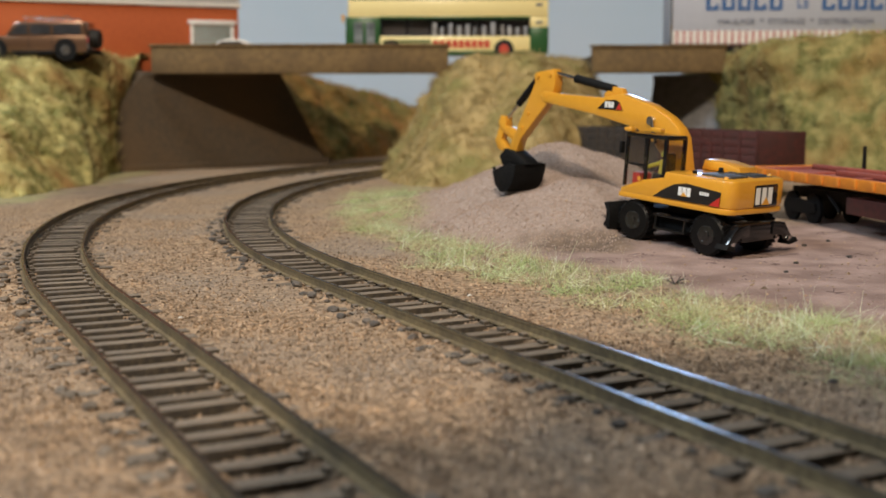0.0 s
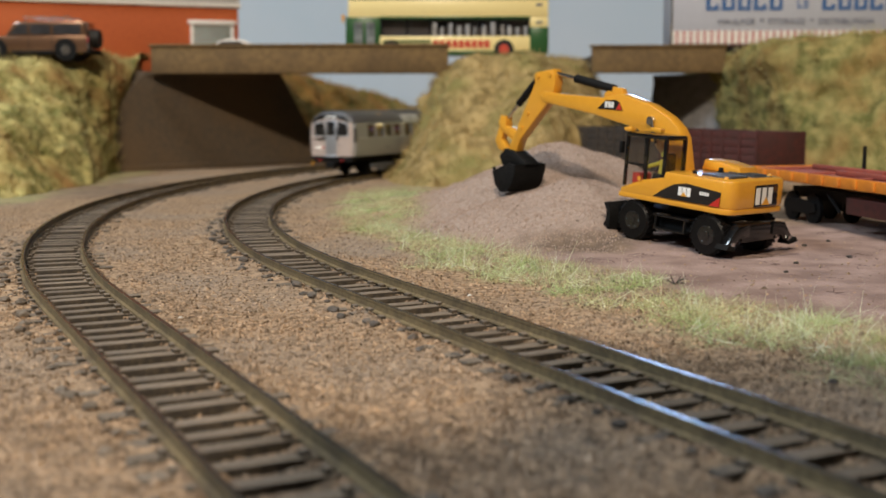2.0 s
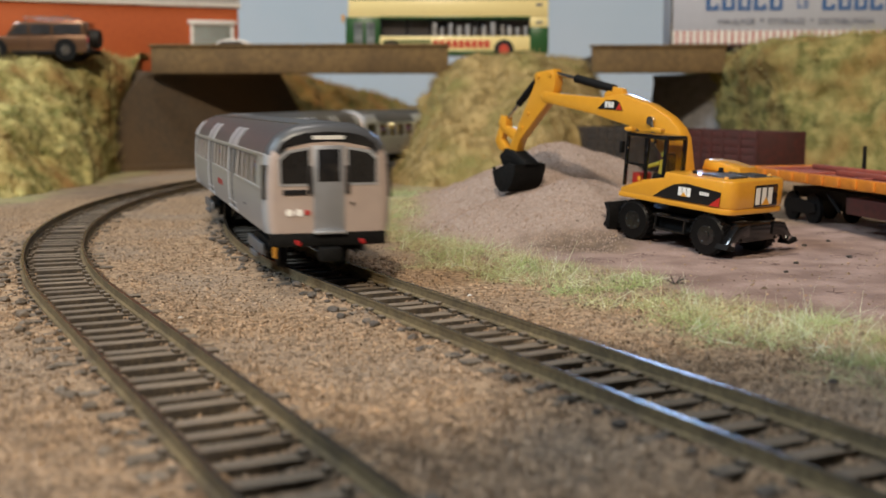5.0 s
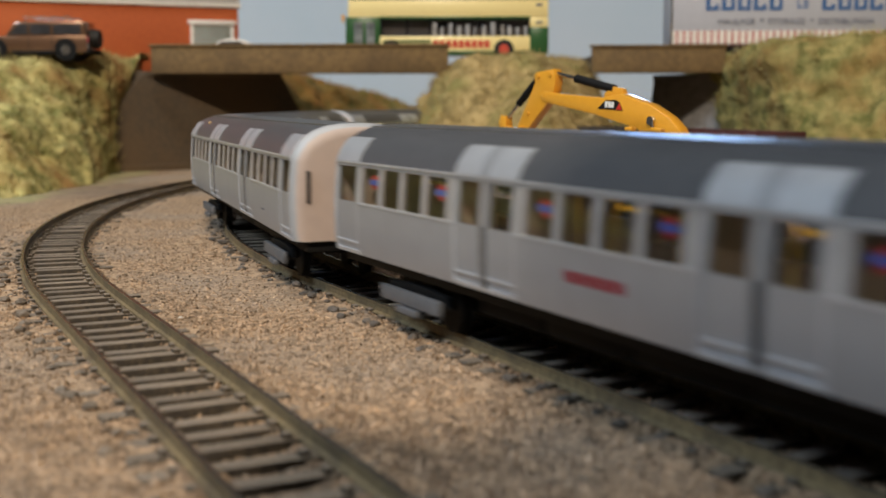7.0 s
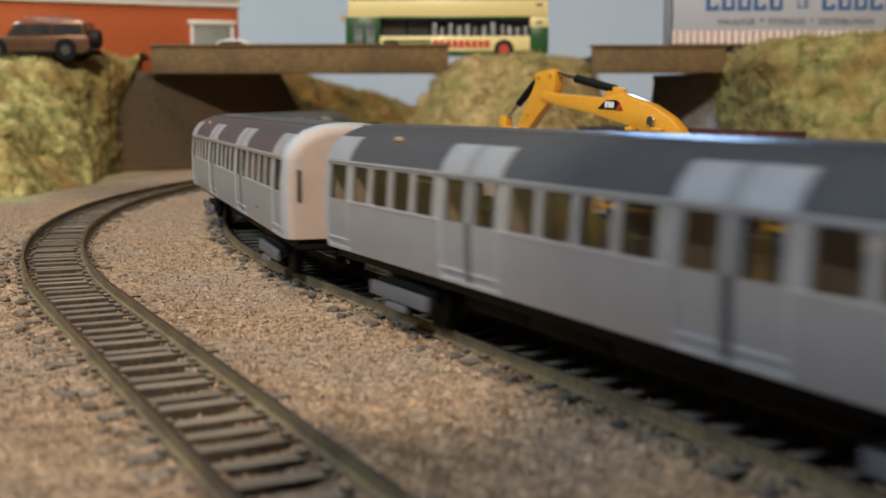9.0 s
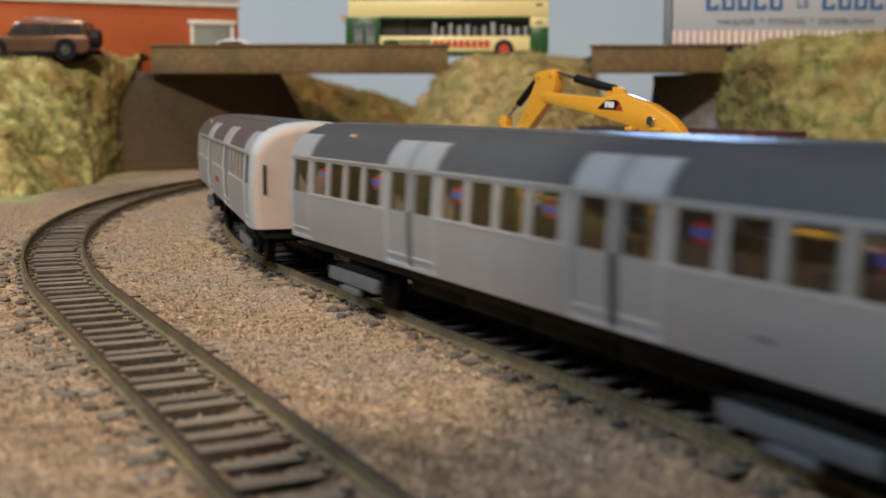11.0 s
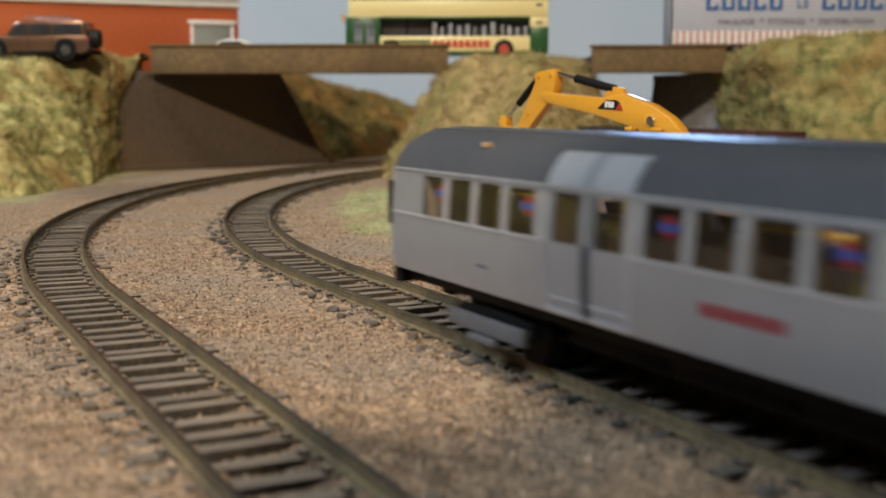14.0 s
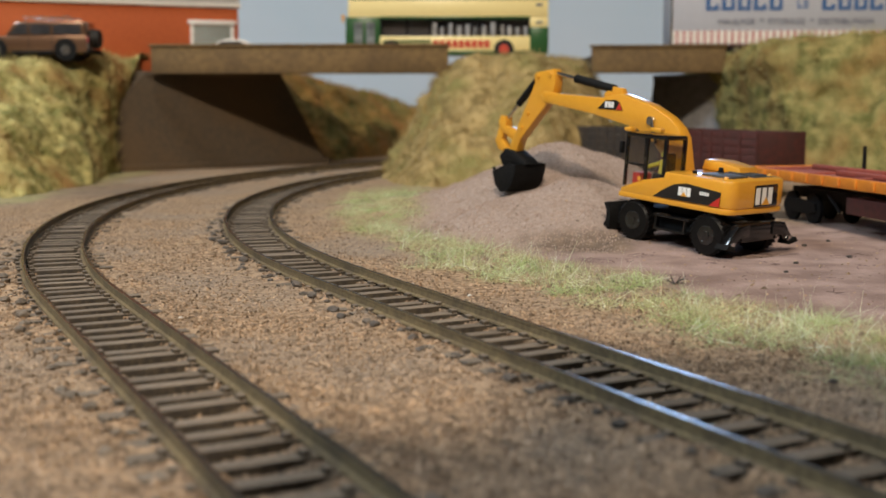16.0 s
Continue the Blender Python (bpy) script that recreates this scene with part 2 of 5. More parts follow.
def ground():
    xs = steps((-900, -220, 17), (-220, 200, 2.5), (200, 900, 14))
    ys = steps((-780, 70, 24), (70, 90, 5), (90, 330, 2.2), (330, 600, 4), (600, 1412, 9))
    n_x, n_y = len(xs), len(ys)
    verts, zone = [], []
    for y in ys:
        for x in xs:
            verts.append((x * MM, y * MM, ground_height(x, y) * MM))
            zone += ground_zone(x, y)
    faces = [(j * n_x + i, j * n_x + i + 1, (j + 1) * n_x + i + 1, (j + 1) * n_x + i) for j in range(n_y - 1) for i in range(n_x - 1)]
    me = bpy.data.meshes.new("ground")
    me.from_pydata(verts, [], faces)
    me.polygons.foreach_set("use_smooth", [True] * len(faces))
    at = me.attributes.new("zone", "FLOAT_COLOR", "POINT")
    at.data.foreach_set("color", zone)
    sn = me.attributes.new("dark_patch", "FLOAT", "POINT")
    sn.data.foreach_set("value", [ground_dark_patch(v[0] / MM, v[1] / MM) for v in verts])
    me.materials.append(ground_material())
    return tagged(new("ground", me), "tan granular ballast ground with grassy strip and trodden yard", "ground", kind="structure")


def ground_material():
    m = material("tan_ballast", (0.43, 0.30, 0.19), (0.16, 0.105, 0.062), 1.9, 0.95, 0, 1.7, 55, (0.26, 0.21, 0.165), 0.75)
    nt = m.node_tree
    n, ln = nt.nodes, nt.links
    p = n["Principled BSDF"]
    base = p.inputs["Base Color"].links[0].from_socket
    at = n.new("ShaderNodeAttribute")
    at.attribute_name = "zone"
    sep = n.new("ShaderNodeSeparateColor")
    ln.new(at.outputs["Color"], sep.inputs[0])
    tc = n.new("ShaderNodeTexCoord")

    def layer(base, mask, a, b, size):
        nz = n.new("ShaderNodeTexNoise")
        nz.inputs["Scale"].default_value = 1000.0 / size
        nz.inputs["Detail"].default_value = 6
        ln.new(tc.outputs["Object"], nz.inputs["Vector"])
        rp = n.new("ShaderNodeValToRGB")
        rp.color_ramp.elements[0].position, rp.color_ramp.elements[1].position = 0.36, 0.64
        rp.color_ramp.elements[0].color, rp.color_ramp.elements[1].color = rgb(a), rgb(b)
        ln.new(nz.outputs["Fac"], rp.inputs[0])
        mx = n.new("ShaderNodeMixRGB")
        ln.new(mask, mx.inputs[0])
        ln.new(base, mx.inputs[1])
        ln.new(rp.outputs["Color"], mx.inputs[2])
        return mx.outputs[0]
    base = layer(base, sep.outputs[0], (0.23, 0.27, 0.10), (0.42, 0.35, 0.20), 9)
    base = layer(base, sep.outputs[1], (0.21, 0.14, 0.12), (0.37, 0.265, 0.235), 16)
    base = layer(base, sep.outputs[2], (0.28, 0.21, 0.175), (0.37, 0.29, 0.245), 1.6)
    # ash bed of the track, darkened to hold the shade between sleepers
    base = layer(base, at.outputs["Alpha"], (0.06, 0.046, 0.033), (0.21, 0.155, 0.10), 2.0)
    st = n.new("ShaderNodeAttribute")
    st.attribute_name = "dark_patch"
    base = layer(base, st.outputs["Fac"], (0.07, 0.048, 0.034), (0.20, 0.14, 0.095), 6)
    # cracks in the trodden yard
    vo = n.new("ShaderNodeTexVoronoi")
    vo.feature = "DISTANCE_TO_EDGE"
    vo.inputs["Scale"].default_value = 38
    wn = n.new("ShaderNodeTexNoise")
    wn.inputs["Scale"].default_value = 60
    wn.inputs["Detail"].default_value = 5
    ln.new(tc.outputs["Object"], wn.inputs["Vector"])
    wv = n.new("ShaderNodeVectorMath")
    wv.operation = "MULTIPLY_ADD"
    wv.inputs[1].default_value = (0.05, 0.05, 0.05)
    ln.new(wn.outputs["Color"], wv.inputs[0])
    ln.new(tc.outputs["Object"], wv.inputs[2])
    ln.new(wv.outputs[0], vo.inputs["Vector"])
    part_mask = n.new("ShaderNodeMath")
    part_mask.operation = "GREATER_THAN"
    part_mask.inputs[1].default_value = 0.54
    ln.new(wn.outputs["Fac"], part_mask.inputs[0])
    lt = n.new("ShaderNodeMath")
    lt.operation = "LESS_THAN"
    lt.inputs[1].default_value = 0.012
    ln.new(vo.outputs["Distance"], lt.inputs[0])
    mu = n.new("ShaderNodeMath")
    mu.operation = "MULTIPLY"
    cr = n.new("ShaderNodeMath")
    cr.operation = "MULTIPLY"
    ln.new(lt.outputs[0], cr.inputs[0])
    ln.new(part_mask.outputs[0], cr.inputs[1])
    ln.new(cr.outputs[0], mu.inputs[0])
    ln.new(sep.outputs[1], mu.inputs[1])
    mx = n.new("ShaderNodeMixRGB")
    ln.new(mu.outputs[0], mx.inputs[0])
    ln.new(base, mx.inputs[1])
    mx.inputs[2].default_value = (0.09, 0.05, 0.045, 1)
    ln.new(mx.outputs[0], p.inputs["Base Color"])
    return m


ground()


def rail_mesh(off, s0, s1, radius):
    prof = [(-0.95, -2.6), (0.95, -2.6), (0.85, -2.25), (0.28, -2.0), (0.28, -0.7), (0.46, -0.5), (0.46, -0.1), (0.36, 0.0), (-0.36, 0.0), (-0.46, -0.1), (-0.46, -0.5), (-0.28, -0.7), (-0.28, -2.0), (-0.85, -2.25)]
    bm = bmesh.new()
    rings = []
    n = int((s1 - s0) / 8)
    for i in range(n + 1):
        x, y, a = along(s0 + (s1 - s0) * i / n, radius)
        rings.append([bm.verts.new((x + math.cos(a) * (off + u), y + math.sin(a) * (off + u), w)) for u, w in prof])
    for i in range(n):
        for k in range(len(prof)):
            l = (k + 1) % len(prof)
            f = bm.faces.new((rings[i][k], rings[i][l], rings[i + 1][l], rings[i + 1][k]))
            f.material_index = 1 if k in (6, 7, 8) else 0
    return bm


def track(radius, label):
    t = thing("railway_track", label, "railway track", group="railway tracks")
    bm = bmesh.new()
    box(bm, -15, 15, -1.65, 1.65, -5.2, -2.5, 0.18)
    for sx in (-8.75, 8.75):
        for o in (-1.75, 1.75):
            box(bm, sx + o - 0.7, sx + o + 0.7, -1.1, 1.1, -2.6, -1.75, 0.2)
    # Upward faces keep the dusty colour, all others take the shade-darkened one.
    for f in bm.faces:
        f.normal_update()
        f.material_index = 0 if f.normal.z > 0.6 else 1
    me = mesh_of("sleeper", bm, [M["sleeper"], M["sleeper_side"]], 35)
    s0, s1 = -radius * (A0 - A1) - 560, 1060
    for off in (-8.75, 8.75):
        part("rail", rail_mesh(off, s0, s1, radius), [M["rail_side"], M["rail_top"]], t, "brown rusty rail with a worn metal head", smooth=30)
    s = s0
    rnd = random.Random(5)
    while s < s1:
        x, y, a = along(s, radius)
        ob = new("sleeper", me)
        ob.parent = t
        o = rnd.uniform(-0.8, 0.8)
        ob.matrix_local = pose((x + o * math.cos(a)) * MM, (y + o * math.sin(a)) * MM, rnd.uniform(-0.6, 0.1) * MM, 0, 0, math.degrees(a) + rnd.uniform(-1.5, 1.5))
        s += 7.85


track(R_IN, "curved model railway track in weathered ballast")
track(R_IN + SPACING, "curved outer model railway track with worn sleepers")

# ---- backdrop and room ----
def layout_table():
    t = thing("layout_table", "plain wooden table that carries the model railway", "table")
    wood = material("plain_wood", (0.30, 0.19, 0.10), (0.24, 0.15, 0.08), 12, 0.7, 0, 0.3)
    part("table_top", new_box(-905, 905, -785, 1440, -30, -9, 2), wood, t)
    for x in (-860, 860):
        for y in (-740, 1390):
            part("leg", new_box(x - 30, x + 30, y - 30, y + 30, -1000, -30, 3), wood, t)


layout_table()

part("backdrop", new_box(-1400, 1700, 1420, 1430, -150, 248), M["sky"])
tagged(bpy.data.objects["backdrop"], "pale blue grey painted sky backdrop board", "backdrop", kind="structure")


def room():
    def slab(name, *a, mat="plaster"):
        tagged(part(name, new_box(*a), M[mat]), "plain dark grey plaster " + name.split("_")[0] + " of the room", "wall" if "wall" in name else name, kind="structure")
    slab("wall_west", -2600, -2500, -2000, 3600, -1000, 1700)
    slab("wall_east", 2500, 2600, -2000, 3600, -1000, 1700)
    slab("wall_south", -2600, 2600, -2100, -2000, -1000, 1700)
    slab("wall_north", -2600, 2600, 3600, 3700, -1000, 1700)
    slab("ceiling", -2600, 2600, -2100, 3700, 1700, 1760)
    slab("floor", -2600, 2600, -2100, 3700, -1060, -1000)


room()


def bank_material(name, straw, green, russet):
    m = material(name, straw, green, 9, 0.95, 0, 2.0, 38, russet, 0.9)
    return m


def hump(name, label, rows, mat, seed):
    """A bank lofted through rows of (x, y, z), rough with clumps."""
    bm = bmesh.new()
    vs = [[bm.verts.new(p) for p in r] for r in rows]
    for i in range(len(rows) - 1):
        for j in range(len(rows[0]) - 1):
            bm.faces.new((vs[i][j], vs[i][j + 1], vs[i + 1][j + 1], vs[i + 1][j]))
    for k in range(2):
        bmesh.ops.subdivide_edges(bm, edges=bm.edges, cuts=1, use_grid_fill=True, smooth=0.6)
    bmesh.ops.subdivide_edges(bm, edges=bm.edges, cuts=5, use_grid_fill=True)
    o = Vector((seed, 0, 0))
    for v in bm.verts:
        q = v.co.copy()
        d = Vector((noise.fractal(q / 26 + o, 1, 2, 5), noise.fractal(q / 26 + o * 2, 1, 2, 5), noise.fractal(q / 22 + o * 3, 1, 2, 5)))
        v.co += d * 5.6 + Vector((noise.noise(q / 5 + o), noise.noise(q / 5 + o * 2), noise.noise(q / 5 + o * 3))) * 2.0
    ob = tagged(part(name, bm, mat, smooth=180), label, "embankment", kind="structure")
    return ob


def fibres(name, label, seeds, low, high, wide, mat, lean, rnd):
    """Loose grass fibres, one thin triangle each; seeds are places with a normal."""
    pts = np.array([q[0] for q in seeds])
    nor = np.array([q[1] for q in seeds])
    n = len(pts)
    d = nor + rnd.normal(0, lean, (n, 3))
    d /= np.linalg.norm(d, axis=1)[:, None]
    side = np.cross(d, rnd.normal(0, 1, (n, 3)))
    side /= np.linalg.norm(side, axis=1)[:, None]
    ln = rnd.uniform(low, high, (n, 1))
    v = np.stack([pts - side * wide / 2, pts + side * wide / 2, pts + d * ln], 1).reshape(-1, 3) * MM
    me = bpy.data.meshes.new(name)
    me.from_pydata(v.tolist(), [], [(3 * i, 3 * i + 1, 3 * i + 2) for i in range(n)])
    me.materials.append(mat)
    return tagged(new(name, me), label, "grass", kind="stuff")


def shaggy(bank, count, seed, mat):
    rnd = np.random.RandomState(seed)
    ps = [(f.center, f.normal, f.area) for f in bank.data.polygons if f.center.y < 1.2 and -0.42 < f.center.x < 0.42]
    w = np.array([q[2] for q in ps])
    pick = rnd.choice(len(ps), count, p=w / w.sum())
    seeds = []
    for i in pick:
        c, nr, ar = ps[i]
        j = rnd.normal(0, 0.4 * math.sqrt(ar) * 1000, 3)
        up = nr if nr.z > -0.2 else -nr
        seeds.append(((c.x * 1000 + j[0], c.y * 1000 + j[1], c.z * 1000 + j[2] * 0.5 - 0.5), (up.x, up.y - 0.15, up.z + 0.5)))
    fibres("bank_grass", "shaggy straw and olive static grass fibres", seeds, 2.5, 6.5, 0.5, mat, 0.45, rnd)


M["bank_west"] = bank_material("pale_olive_turf", (0.54, 0.47, 0.19), (0.18, 0.18, 0.05), (0.27, 0.12, 0.035))
M["bank_mid"] = bank_material("straw_turf", (0.41, 0.30, 0.13), (0.185, 0.13, 0.045), (0.20, 0.185, 0.055))
M["bank_east"] = bank_material("olive_turf", (0.30, 0.25, 0.09), (0.10, 0.105, 0.025), (0.26, 0.135, 0.04))
M["bank_north"] = bank_material("russet_turf", (0.27, 0.19, 0.06), (0.10, 0.105, 0.025), (0.34, 0.15, 0.035))
M["fibre_straw"] = material("straw_fibre", (0.42, 0.33, 0.145), (0.23, 0.18, 0.06), 14, 0.8, 0, 0, 40, (0.34, 0.20, 0.07), 0.7, spread=0.3, island=True)
M["fibre_green"] = material("green_fibre", (0.46, 0.40, 0.17), (0.21, 0.205, 0.055), 16, 0.8, 0, 0, 45, (0.42, 0.33, 0.15), 0.7, spread=0.3, island=True)
M["fibre_pale"] = material("pale_green_fibre", (0.60, 0.68, 0.42), (0.30, 0.40, 0.14), 14, 0.5, 0, 0, 30, (0.55, 0.46, 0.27), 0.9, spread=0.4, island=True)
M["fibre_white"] = material("bleached_fibre", (0.80, 0.80, 0.66), (0.62, 0.66, 0.45), 12, 0.45, spread=0.2, island=True)
M["fibre_russet"] = material("russet_fibre", (0.30, 0.20, 0.06), (0.16, 0.15, 0.04), 12, 0.8, 0, 0, 40, (0.36, 0.16, 0.04), 0.8, spread=0.3, island=True)
west = hump("embankment_west", "grassy olive and straw coloured railway bank", [
    [(-700, 500, -7), (-330, 520, -7), (-218, 580, -7), (-208, 680, -7), (-230, 800, -7)],
    [(-700, 560, 30), (-330, 590, 30), (-244, 640, 30), (-227, 722, 30), (-228, 815, 30)],
    [(-700, 640, 70), (-330, 690, 72), (-285, 730, 72.5), (-252, 775, 74), (-219, 848, 77)],
    [(-700, 910, 72), (-340, 910, 72), (-300, 920, 73), (-260, 925, 75), (-212, 935, 78)]], M["bank_west"], 3.0)
middle_bank = hump("embankment_middle", "straw coloured grassy bank between two bridges", [
    [(-10, 1000, -8), (-44, 770, -6), (-24, 650, -6), (55, 620, -6), (108, 690, -6), (140, 1000, -8)],
    [(0, 1000, 30), (-20, 790, 30), (-2, 700, 30), (58, 680, 32), (104, 745, 30), (135, 1000, 30)],
    [(6, 1000, 70), (2, 830, 66), (10, 770, 70), (60, 755, 72), (96, 800, 70), (125, 1000, 72)],
    [(20, 1000, 72), (20, 900, 72), (30, 890, 74), (60, 890, 74), (90, 900, 73), (110, 1000, 74)]], M["bank_mid"], 11.0)
east = hump("embankment_east", "green and straw grassy bank behind the sidings", [
    [(215, 1000, -6), (206, 800, -6), (212, 680, -6), (300, 600, -6), (600, 560, -6)],
    [(210, 1000, 40), (203, 810, 40), (212, 710, 40), (300, 640, 40), (600, 600, 40)],
    [(208, 1000, 76), (200, 826, 76), (208, 745, 80), (300, 680, 82), (600, 640, 84)],
    [(260, 1000, 76), (260, 920, 76), (270, 900, 77), (320, 860, 78), (600, 840, 80)]], M["bank_east"], 21.0)
north = hump("embankment_north", "russet and green bank beyond the bridge", [
    [(-108, 922, -6), (-20, 1080, -6), (120, 1150, -6), (400, 1200, -6)],
    [(-122, 934, 34), (-40, 1105, 24), (100, 1180, 14), (400, 1230, 14)],
    [(-138, 944, 69), (-70, 1130, 52), (20, 1190, 26), (400, 1245, 20)],
    [(-200, 1200, 66), (-120, 1240, 52), (20, 1260, 26), (400, 1275, 20)]], M["bank_north"], 31.0)


def bridge(name, x0, x1, y0, y1, z0, z1, label):
    b = thing(name, label, "bridge", kind="")
    part("beam", new_box(x0, x1, y0, y0 + 6, z0, z1, 0.8), M["deck"], b)
    part("coping", new_box(x0 - 1, x1 + 1, y0 - 1.5, y0 + 8, z1, z1 + 1.6, 0.3), M["deck"], b)
    part("roadway", new_box(x0, x1, y0 + 6.2, y1, z0 + 2, z0 + 12), M["concrete_dark"], b)
    return b


bridge("road_bridge", -207, 4, 825, 925, 65, 84, "brown weathered girder road bridge over the tracks")
bridge("road_bridge", 106, 201, 825, 925, 65, 83, "short brown weathered girder bridge over the siding")


def abutment(label, pts, mat):
    bm = bmesh.new()
    vs = [bm.verts.new(p) for p in pts]
    for f in ((0, 1, 2, 3), (7, 6, 5, 4), (0, 4, 5, 1), (1, 5, 6, 2), (2, 6, 7, 3), (3, 7, 4, 0)):
        bm.faces.new([vs[i] for i in f])
    a = thing("abutment", label, "bridge abutment")
    part("wall", bm, mat, a)
    for name, p0, p1, size in (("footing", pts[0], pts[1], 3.0), ("bearing_shelf", pts[3], pts[2], 1.6)):
        d = Vector(p1) - Vector(p0)
        bm = new_box(0, d.length, -size, size, -size, size, 0.4, pose(0, 0, 0, 0, 0, math.degrees(math.atan2(d.y, d.x))))
        bmesh.ops.translate(bm, vec=Vector(p0) + Vector((0, 0, size if name == "footing" else -size - 0.5)), verts=bm.verts)
        part(name, bm, mat, a)


abutment("dark stained sloping concrete bridge abutment", [(-256, 777, -5), (-92, 918, -5), (-126.5, 905, 67), (-213, 831, 67), (-330, 900, -5), (-200, 1000, -5), (-200, 1000, 67), (-330, 950, 67)], M["concrete_dark"])
abutment("dark sloping concrete abutment behind the wagons", [(158, 905, -5), (226, 812, -5), (212, 838, 65), (165, 905, 65), (260, 1000, -5), (300, 900, -5), (300, 900, 65), (260, 1000, 65)], M["concrete_grey"])


# ---- the road above: house, cars, bus, lorry ----
def text_mesh(name, words, size, mat, parent, m):
    cu = bpy.data.curves.new(name, "FONT")
    cu.body, cu.size, cu.extrude = words, size * MM, 0.15 * MM
    tmp = bpy.data.objects.new(name, cu)
    scene.collection.objects.link(tmp)
    me = bpy.data.meshes.new_from_object(tmp)
    bpy.data.objects.remove(tmp)
    me.materials.append(mat)
    ob = new(name, me)
    ob.parent = parent
    ob.matrix_local = m
    return ob


def wheel(parent, x, y, z, r, w, rim_mat, tyre_mat, side, rim=0.62):
    bm = bmesh.new()
    prof = [(0.0, -w / 2), (r * 0.9, -w / 2), (r, -w * 0.36), (r, w * 0.36), (r * 0.9, w / 2), (0.0, w / 2)]
    n = 28
    rings = [[bm.verts.new((u * math.cos(6.2832 * k / n), v, u * math.sin(6.2832 * k / n))) for k in range(n)] for u, v in prof[1:-1]]
    for i in range(len(rings) - 1):
        for k in range(n):
            bm.faces.new((rings[i][k], rings[i][(k + 1) % n], rings[i + 1][(k + 1) % n], rings[i + 1][k]))
    bm.faces.new(rings[0])
    bm.faces.new(rings[-1][::-1])
    t = part("wheel", bm, tyre_mat, parent, m=pose(x * MM, y * MM, z * MM))
    bm = bmesh.new()
    o = side * w / 2
    cyl(bm, (0, o - side * 0.3, 0), (0, o + side * 0.25, 0), r * rim, r * rim * 0.9, 24)
    cyl(bm, (0, o, 0), (0, o + side * 0.6, 0), r * 0.25, r * 0.2, 12)
    for k in range(6):
        a = k * 1.0472
        cyl(bm, (r * 0.42 * math.cos(a), o, r * 0.42 * math.sin(a)), (r * 0.42 * math.cos(a), o + side * 0.4, r * 0.42 * math.sin(a)), r * 0.07, None, 8)
    part("rim", bm, rim_mat, t)
    return t


def house():
    h = thing("house", "orange brick shop building with white cornice and shutter", "building", -157, 897, 68.0, math.degrees(math.atan2(65, 143)))
    h.scale = (1.12, 1.12, 1.12)
    part("wall", new_box(-420, 0, 0, 120, 0, 43, 0.2), M["brick_red"], h)
    part("parapet", new_box(-420, 0, 0.5, 119, 49.5, 75, 0.2), M["brick_red"], h)
    part("cornice", new_box(-422, 1.8, -1.8, 121, 43.1, 46.2, 0.4), M["white"], h)
    part("string_course", new_box(-421, 1.0, -0.9, 120, 46.3, 49.4, 0.4), M["cornice_grey"], h)
    w = thing("window", "", "")
    w.parent = h
    w.matrix_local = pose(-33 * MM, 0, 0)
    del_keys = [k for k in w.keys()]
    for k in del_keys:
        del w[k]
    part("lintel", new_box(-1.5, 31, -1.6, 0.2, 31.5, 34.5, 0.3), M["white"], w)
    for x in (0, 27.6):
        part("jamb", new_box(x, x + 2.2, -1.0, 0.2, 8, 31.4, 0.2), M["white"], w)
    for k in range(14):
        part("slat", new_box(2.3, 27.5, -0.5 - 0.1 * (k % 2), 0.2, 8 + k * 1.66, 9.5 + k * 1.66, 0.15), M["shutter"], w)
    return h


M["cornice_grey"] = material("grey_course", (0.42, 0.40, 0.38), None, 3, 0.8)
M["shutter"] = material("grey_green_shutter", (0.30, 0.32, 0.29), (0.27, 0.29, 0.26), 3, 0.6)
house()


